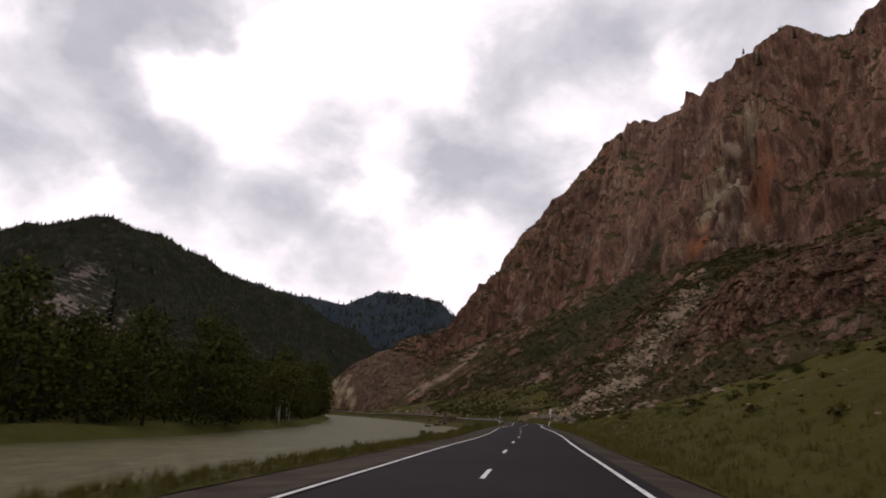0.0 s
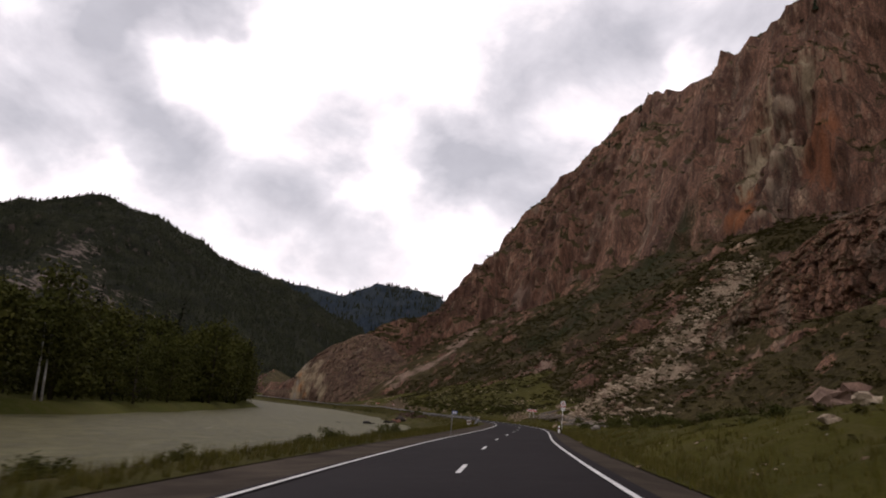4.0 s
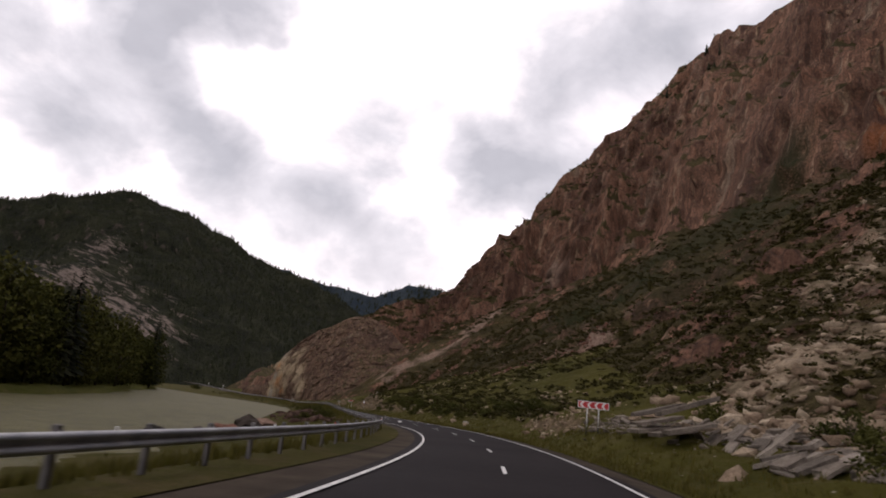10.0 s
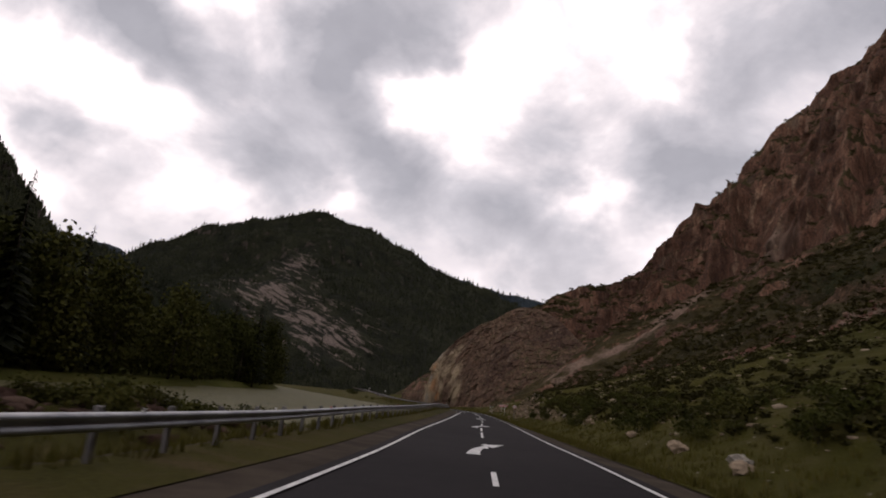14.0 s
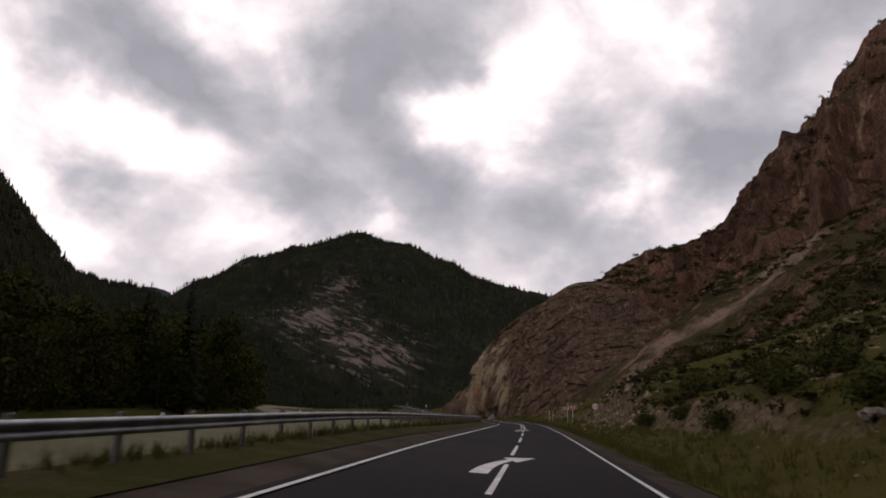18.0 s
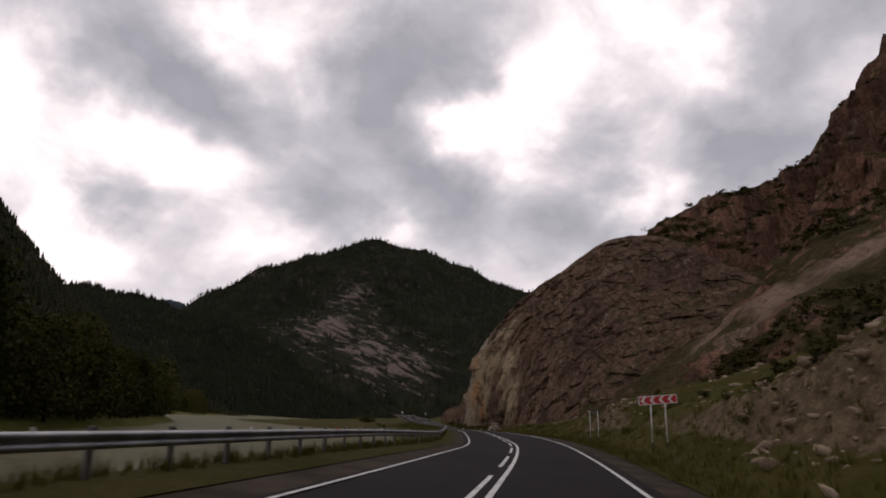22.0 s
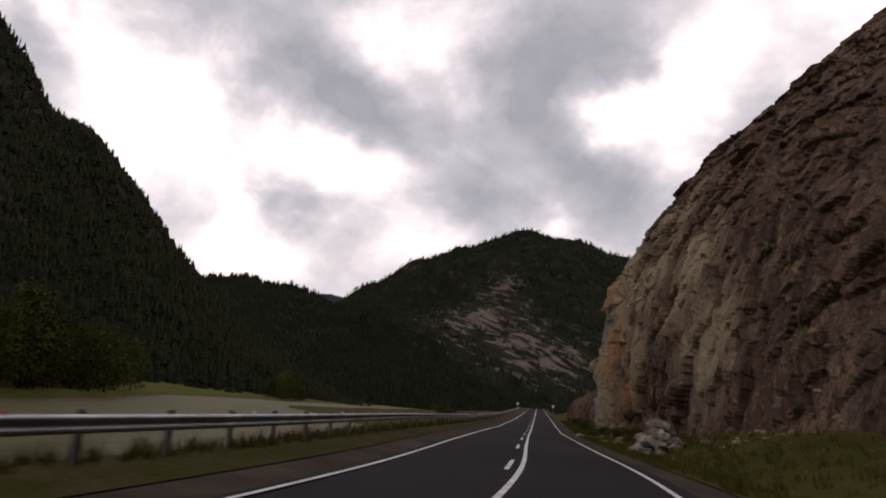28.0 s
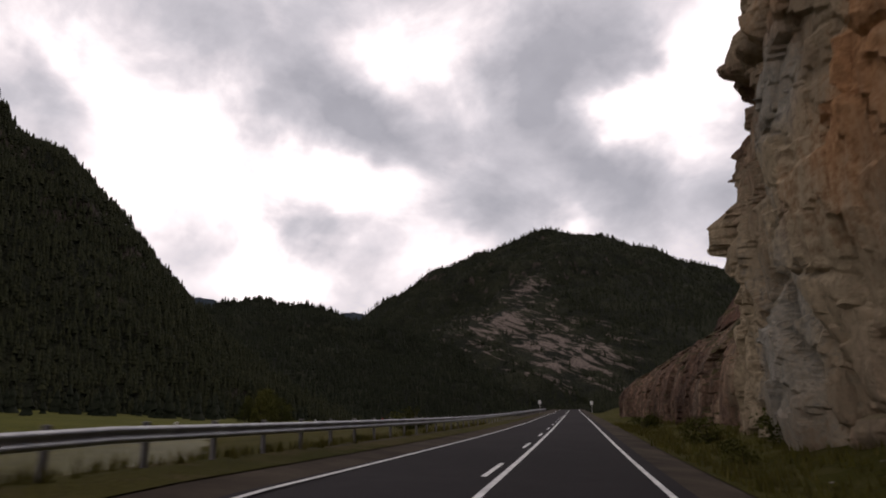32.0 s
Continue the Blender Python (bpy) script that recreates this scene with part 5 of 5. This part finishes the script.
low_wall = cliff_wall("rock_bank", [beside(s, d, -1.0) for s, d in ((622, 13.5), (632, 11), (645, 10), (662, 9.5), (682, 9), (700, 8.6), (708, 10), (712, 14))],
                      [beside(s, d, z) for s, d, z in ((624, 18, 8.5), (634, 17, 8), (647, 14.5, 7.0), (664, 13, 6.2), (684, 12, 5.4), (699, 11.5, 4.8), (705, 13.5, 4.5), (707, 16, 4.0))], 260, 70, [0.4, 0.3, 0.3, 0.35], 0.5)
tagged(low_wall, "low grey-brown rock cutting beside the road", "rock bank", kind="structure")

# ---- scree, slabs and boulders ----
shapes = [arrays(rock_shape(s, f, 1)) for s, f in ((1, 0.5), (2, 0.7), (3, 0.35), (4, 0.8), (5, 0.45), (6, 0.6))]


def strew(name, label, mat, centers, count, lo, hi, trees, seed, flatten=1.0, single=0):
    r = np.random.default_rng(seed)
    c = np.array(centers, float)
    mats = []
    while len(mats) < count:
        k = r.integers(len(c))
        x, y = c[k, :2] + r.normal(0, 0.5, 2) * c[k, 2]
        hit = drop(x, y, *trees)
        count -= 0 if hit else 1
        if hit is None:
            continue
        s = lo + (hi - lo) * r.random() ** 3
        mats.append((int(r.integers(6)), xf(x, y, hit[0] + 0.05 * s, s * 1.3, s, s * flatten)))
    mats.sort(key=lambda m: (m[1][0, 3] - 24) ** 2 + 0.3 * (m[1][1, 3] - 225) ** 2)
    ob = tagged(scatter_mesh(name, shapes, mats[single:], mat), label, "scree", kind="stuff")
    if single:
        # the blocks nearest to the road lie there one by one
        blocks = [raw_mesh("block", v, f, mat) for v, f in shapes]
        for k, m in mats[:single]:
            one = new("block", blocks[k])
            one.matrix_world = Matrix(m.tolist())
            one.parent = ob
    return ob


strew("scree", "pale angular blocks of scree below the cliff", PALE_ROCK, [(52, 250, 14), (62, 242, 15), (75, 272, 15), (90, 290, 14), (104, 304, 13), (118, 325, 10), (46, 215, 9), (43, 232, 7), (80, 255, 12), (98, 285, 13), (112, 305, 12)], 4800, 0.25, 1.9, (HILL, SLOPE), 41, single=260)
strew("slate_rubble", "grey slate rubble at the foot of the slope", SLATE, [(34, 244, 3.5), (36, 236, 4.5), (39, 226, 5), (42, 216, 5), (45, 205, 4.5)], 1500, 0.12, 1.1, (HILL, SLOPE), 42, 0.5, 220)
strew("red_scree", "reddish scree patches among the scrub", RED_ROCK, [(44, 361, 7), (50, 352, 6), (30, 372, 5), (66, 335, 6), (95, 380, 9), (20, 420, 6)], 900, 0.25, 1.2, (HILL, SLOPE), 43)
strew("bank_stones", "broken earth-coloured stones of the roadside bank", PALE_ROCK, [(2, 418, 5), (-6, 438, 5), (-14, 458, 5), (-20, 476, 4), (10, 398, 4), (33, 291, 4), (-50, 528, 5), (-66, 547, 4), (-84, 568, 3), (-92, 580, 2.5)] + [tuple(spot(s, 11.2)[0][:2]) + (2.6,) for s in (249, 253, 257, 261, 398, 403, 408, 413, 418, 423, 428, 433, 474, 479)], 1700, 0.1, 0.8, (HILL, SLOPE, NOSE), 44)
strew("shore_rubble", "dark reddish broken rock on the river bank below the guard rail", SHORE_ROCK, [tuple(spot(s, d)[0][:2]) + (3.0,) for s, d in ((270, -13.5), (274, -14), (277, -13.5), (282, -13), (287, -12.5), (292, -12))], 420, 0.2, 1.3, (SHOREBANK,), 46)
strew("verge_stones", "small pale stones scattered in the roadside grass", PALE_ROCK, [(20 + k * 0.05, 20 + 24 * k, 9) for k in range(8)], 260, 0.08, 0.4, (SLOPE,), 45)

slab_things = []


def slab(size, m, mat, label, name="slate_slab", group="slate slabs beside the road", seed=1):
    bm = box(size, (0, 0, 0), 0.0)
    bmesh.ops.subdivide_edges(bm, edges=bm.edges[:], cuts=3, use_grid_fill=True)
    for v in bm.verts:
        n = noise.noise_vector(Vector((v.co.x * 0.6 + seed * 3, v.co.y * 0.8, v.co.z * 2.0)))
        v.co += Vector((n.x * 0.16 * size[0] * 0.5, n.y * 0.16 * size[1] * 0.6, n.z * 0.22 * size[2]))
    ob = part(name, bm, mat)
    ob.matrix_world = m
    return tagged(ob, label, "rock", group)


slabs = [(232, 11.5, 3.4, 1.5, 0.26, 16, 1.2), (230.5, 11.0, 3.0, 1.3, 0.22, 13, 0.7), (228, 11.8, 3.6, 1.4, 0.25, 20, 1.6), (230, 10.4, 2.8, 1.2, 0.2, 8, 0.3), (226, 11.2, 2.8, 1.3, 0.22, 14, 0.8), (227.5, 10.8, 2.6, 1.1, 0.2, 10, 0.5)]
for k in range(96):
    s = rng.uniform(196, 234)
    q = rng.uniform(0, 1)
    slabs.append((s, 10.9 + (233 - s) * 0.05 + 5.5 * q, rng.uniform(0.7, 2.3), rng.uniform(0.5, 1.3), rng.uniform(0.10, 0.28), rng.uniform(5, 48), rng.uniform(0, 0.9)))
for k, (s, d, L, W, H, tilt, up) in enumerate(slabs):
    p, h = spot(s, d)
    hit = drop(p.x, p.y, HILL, SLOPE)
    z = max(p.z, hit[0] if hit else p.z)
    slab((L, W, H), Matrix.Translation((p.x, p.y, z + (up if k < 6 else up * 0.4))) @ pose(0, 0, 0, 0, -tilt, h + rng.uniform(-25, 25)), SLATE, "tilted grey slate slab at the foot of the scree", seed=k)


def boulder(s, d, size, mat, label, flatness=0.7, seed=1, name="boulder", group="", xyz=None, sink=0.2):
    ob = part(name, rock_shape(seed, flatness, 2), mat)
    if xyz is None:
        p, h = spot(s, d)
        hit = drop(p.x, p.y, HILL, SLOPE, SHOREBANK, NOSE)
        xyz = (p.x, p.y, max(p.z, hit[0]) if hit and d > 0 else p.z)
    ob.matrix_world = Matrix.Translation((xyz[0], xyz[1], xyz[2] + size * flatness * (0.5 - sink))) @ pose(0, 0, 0, rng.uniform(-8, 8), rng.uniform(-8, 8), rng.uniform(0, 360)) @ Matrix.Diagonal((size, size, size, 1))
    return tagged(ob, label, "rock", group)


boulder(176, 10.5, 1.7, WHITE_ROCK, "pale boulder in the grass behind the delineators", 0.6, 61)
for k, (s, d, w) in enumerate(((122, 20, 2.6), (128, 24, 3.2), (112, 18, 1.5), (90, 16, 1.6), (70, 19, 1.3), (60, 14, 0.9), (104, 13, 0.8))):
    boulder(s, d, w, PALE_ROCK if k > 1 else RED_ROCK, "weathered boulder half sunk in the grassy slope", 0.6, 62 + k, group="boulders on the grass slope")
for k, (s, d, w, m) in enumerate(((283, 8.8, 0.9, WHITE_ROCK), (282.2, 8.5, 0.8, PALE_ROCK), (291, 9.0, 1.0, PALE_ROCK), (303, 9.5, 0.8, PALE_ROCK), (352, 11, 0.7, SLATE))):
    boulder(s, d, w, m, "pale rock lying in the roadside grass", 0.75, 70 + k, group="rocks on the verge")
hit = drop(-10, 415, SLOPE, HILL)
boulder(0, 0, 0.95, WHITE_ROCK, "white round rock on top of the earth bank", 0.9, 80, xyz=(-10, 415, hit[0]))
for k in range(44):
    a, q = rng.uniform(0, 6.28), rng.uniform(0, 1) ** 0.6
    s, d, w = 563 + 2.7 * q * math.cos(a), 8.2 + 1.5 * q * math.sin(a), rng.uniform(0.45, 1.05) * (1.35 - 0.5 * q)
    p, h = spot(s, d)
    hit = drop(p.x, p.y, SLOPE, NOSE)
    boulder(s, d, w, (PALE_ROCK, WHITE_ROCK, SLATE)[k % 3], "whitish block in a heap of fallen rocks", 0.75, 90 + k, "fallen_rock", "heap of fallen rocks", (p.x, p.y, hit[0] + 1.35 * max(0, 1 - q * 1.15)))
# rocks in the river and on its near shore
for k, (s, d, w, lift) in enumerate(((222, -28, 2.0, -0.4), (224, -27.5, 1.2, -0.2), (245, -24, 2.0, -0.3), (262, -19, 3.4, 0.2), (267, -17.5, 2.6, 0.3), (272, -16.5, 2.2, 0.3), (257, -20.5, 2.4, 0.0), (281, -15.5, 2.0, 0.3), (286, -15.0, 2.8, 0.3), (252, -22, 1.6, -0.2), (276, -19, 1.8, -0.1), (212, -33, 1.1, -0.3))):
    p, h = spot(s, d)
    boulder(s, d, w, WET_ROCK if k < 3 or k % 2 else RED_ROCK, "dark wet rock standing in the river shallows", 0.65, 130 + k, "river_rock", "rocks at the river's edge", (p.x, p.y, WATER_Z + lift), 0.3)


# ---- scrub and bushes ----
def bush_shape(seed, n, size, spread=0.28):
    r = np.random.default_rng(seed)
    cen = [(r.normal(0, 0.22), r.normal(0, 0.22), 0.12 + 0.45 * r.random()) for _ in range(7)]
    V, F = cards(cen, n, spread * 0.55, size, seed + 9, 0.7)
    return V, F


scrub_shapes = [bush_shape(s, 6, 0.24) for s in range(5)]
big_bush = [bush_shape(s + 20, 120, 0.075) for s in range(4)]


def scrub(name, label, mat, n, seed, test, lo, hi):
    r = np.random.default_rng(seed)
    co = np.zeros(len(cliff.data.vertices) * 3)
    cliff.data.vertices.foreach_get("co", co)
    nr = np.zeros(len(cliff.data.vertices) * 3)
    cliff.data.vertices.foreach_get("normal", nr)
    co, nr = co.reshape(-1, 3), nr.reshape(-1, 3)
    ok = np.where(test(co, np.abs(nr[:, 2])))[0]
    mats = []
    for i in r.choice(ok, n):
        s = r.uniform(lo, hi)
        j = r.uniform(-1, 1, 2)
        mats.append((int(r.integers(5)), xf(co[i, 0] + j[0], co[i, 1] + j[1], co[i, 2] - 0.05 * s, s * 1.2, s * 1.2, s * 0.8, Euler((0, 0, r.uniform(0, 6.28))).to_matrix())))
    return tagged(scatter_mesh(name, scrub_shapes, mats, mat), label, "scrub", kind="stuff")


scrub("scrub", "low dark green scrub dotting the debris slope", SCRUB_LEAVES, 11000, 51, lambda c, n: (n > 0.55) & (c[:, 2] < 110) & (c[:, 2] > 1) & (c[:, 1] < 500) & (c[:, 1] > 120), 0.6, 1.9)
scrub("crag_scrub", "small bushes on ledges of the rock face", SCRUB_LEAVES, 4000, 52, lambda c, n: (n > 0.6) & (c[:, 2] > 40) & (c[:, 2] < 330), 0.8, 2.6)


def slope_cover(name, label, category, shapes_of, mat, n, seed, s_range, d_range, lo, hi, sink=0.05, flatten=0.8):
    """Low growth or stones strewn over the grassy slope between the road and the mountain's foot."""
    r = np.random.default_rng(seed)
    mats = []
    for _ in range(n):
        q, d = r.uniform(*s_range), r.uniform(d_range[0] ** 0.5, d_range[1] ** 0.5) ** 2
        p, h = spot(q, d)
        if fbm(p.x * 0.07, p.y * 0.07, 4.0, 3, 2) < -0.45:
            continue
        hit = drop(p.x, p.y, SLOPE, HILL)
        if hit:
            g = lo + (hi - lo) * r.random() ** 2
            mats.append((int(r.integers(len(shapes_of))), xf(p.x, p.y, hit[0] - sink * g, g * 1.2, g * 1.2, g * flatten, Euler((0, 0, r.uniform(0, 6.28))).to_matrix())))
    return tagged(scatter_mesh(name, shapes_of, mats, mat), label, category, kind="stuff")


slope_cover("slope_scrub", "low dark scrub and heather on the grassy slope", "scrub", scrub_shapes, SCRUB_LEAVES, 4200, 61, (255, 440), (11, 62), 0.35, 1.4)
slope_cover("slope_stones", "pale and reddish stones lying in the grass slope", "stones", shapes, PALE_ROCK, 1900, 62, (255, 470), (10.5, 62), 0.12, 0.9)
slope_cover("meadow_scrub", "sparse low bushes on the open grass slope", "scrub", scrub_shapes, SCRUB_LEAVES, 700, 63, (20, 180), (12, 70), 0.3, 1.1)


def bush(seed, label):
    V, F = big_bush[seed % 4]
    ob = tagged(new("bush"), label, "bush", "roadside bushes")
    leaves = new("leaves", raw_mesh("leaves", V, F, BUSH_LEAVES))
    leaves.parent = ob
    bm = bmesh.new()
    for k in range(5):
        a = k * 1.3 + seed
        tube((0, 0, -0.1), (0.25 * math.cos(a), 0.25 * math.sin(a), 0.5), 0.016, 0.006, 4, bm)
    part("woody_base", bm, BARK, ob)
    return ob


bushes = [bush(k, "rounded dark green bush beside the road") for k in range(4)]
places = [(rng.uniform(262, 300), rng.uniform(10.5, 18), rng.uniform(0.5, 1.3)) for _ in range(34)] + [(rng.uniform(300, 400), rng.uniform(10, 17), rng.uniform(0.6, 1.5)) for _ in range(54)]
places += [(rng.uniform(405, 540), rng.uniform(9.5, 17), rng.uniform(0.3, 0.7)) for _ in range(26)] + [(rng.uniform(150, 235), rng.uniform(12, 24), rng.uniform(0.8, 1.9)) for _ in range(30)]
places += [(rng.uniform(572, 604), rng.uniform(8.6, 10.5), rng.uniform(0.35, 0.85)) for _ in range(14)] + [(rng.uniform(600, 660), rng.uniform(7, 11), rng.uniform(0.6, 1.3)) for _ in range(10)]
places += [(rng.uniform(40, 150), rng.uniform(12, 40), rng.uniform(0.4, 1.0)) for _ in range(26)]
for k, (s, d, w) in enumerate(places):
    p, h = spot(s, d)
    hit = drop(p.x, p.y, HILL, SLOPE)
    ob = plant(bushes[k % 4], p.x, p.y, (hit[0] if hit else p.z) - 0.05, w * 1.5)
left_places = [(rng.uniform(268, 300), -rng.uniform(10.5, 15.5), rng.uniform(0.5, 1.2)) for _ in range(30)] + [(rng.uniform(30, 150), -rng.uniform(7.7, 9.4), rng.uniform(0.35, 0.75)) for _ in range(30)] + [(rng.uniform(300, 640), -rng.uniform(9, 12.5), rng.uniform(0.3, 0.9)) for _ in range(34)]
left_places += [(695, -22, 3.2), (700, -24, 2.6), (640, -16, 1.2), (655, -18, 1.0)]
for k, (s, d, w) in enumerate(left_places):
    p, h = spot(s, d)
    ob = plant(bushes[k % 4], p.x, p.y, p.z - 0.05, w * 1.5)


# ---- grass ----
def tuft(seed, n, tall, spread):
    r = np.random.default_rng(seed)
    V = []
    for k in range(n):
        a, q = r.uniform(0, 6.28), r.uniform(0, spread)
        x, y = math.cos(a) * q, math.sin(a) * q
        b = r.uniform(0, 6.28)
        h = tall * r.uniform(0.5, 1.15)
        w = 0.018 + 0.02 * tall
        lx, ly = r.normal(0, 0.22 * h), r.normal(0, 0.22 * h)
        V += [(x - math.cos(b) * w, y - math.sin(b) * w, -0.03), (x + math.cos(b) * w, y + math.sin(b) * w, -0.03), (x + lx, y + ly, h)]
    V = np.array(V)
    return V, np.arange(len(V)).reshape(-1, 3)


tall_tufts = [tuft(s, 9, 0.7, 0.28) for s in range(6)]
short_tufts = [tuft(s + 30, 8, 0.26, 0.22) for s in range(6)]


def sow(name, label, tufts, n, s_range, d_of, seed, lo, hi):
    r = np.random.default_rng(seed)
    s = r.uniform(*s_range, n)
    d = np.array([d_of(q, r) for q in s])
    x, y, nx, ny, lean = along(s)
    z = ground_z(s, d)
    mats = []
    for k in range(n):
        g = r.uniform(lo, hi)
        px, py = x[k] + nx[k] * d[k], y[k] + ny[k] * d[k]
        hit = drop(px, py, SLOPE if d[k] > 0 else SHOREBANK)
        mats.append((int(r.integers(6)), xf(px, py, hit[0] if hit else z[k], g, g, g, Euler((0, 0, r.uniform(0, 6.28))).to_matrix())))
    return tagged(scatter_mesh(name, tufts, mats, BLADES), label, "grass", kind="stuff")


sow("tall_grass", "tall uncut grass along the river bank", tall_tufts, 17000, (-10, 660), lambda q, r: -(float(np.interp(q, *VERGE)) + 0.1 + 1.2 * (q > 178) + abs(r.normal(0, 0.30)) * (float(np.interp(q, *SHORE)) - 7.2)), 71, 0.22, 0.62)
sow("verge_grass", "short green grass on the verge below the slope", short_tufts, 16000, (-5, 660), lambda q, r: 5.3 + abs(r.normal(0, 4.5)), 72, 0.5, 1.5)
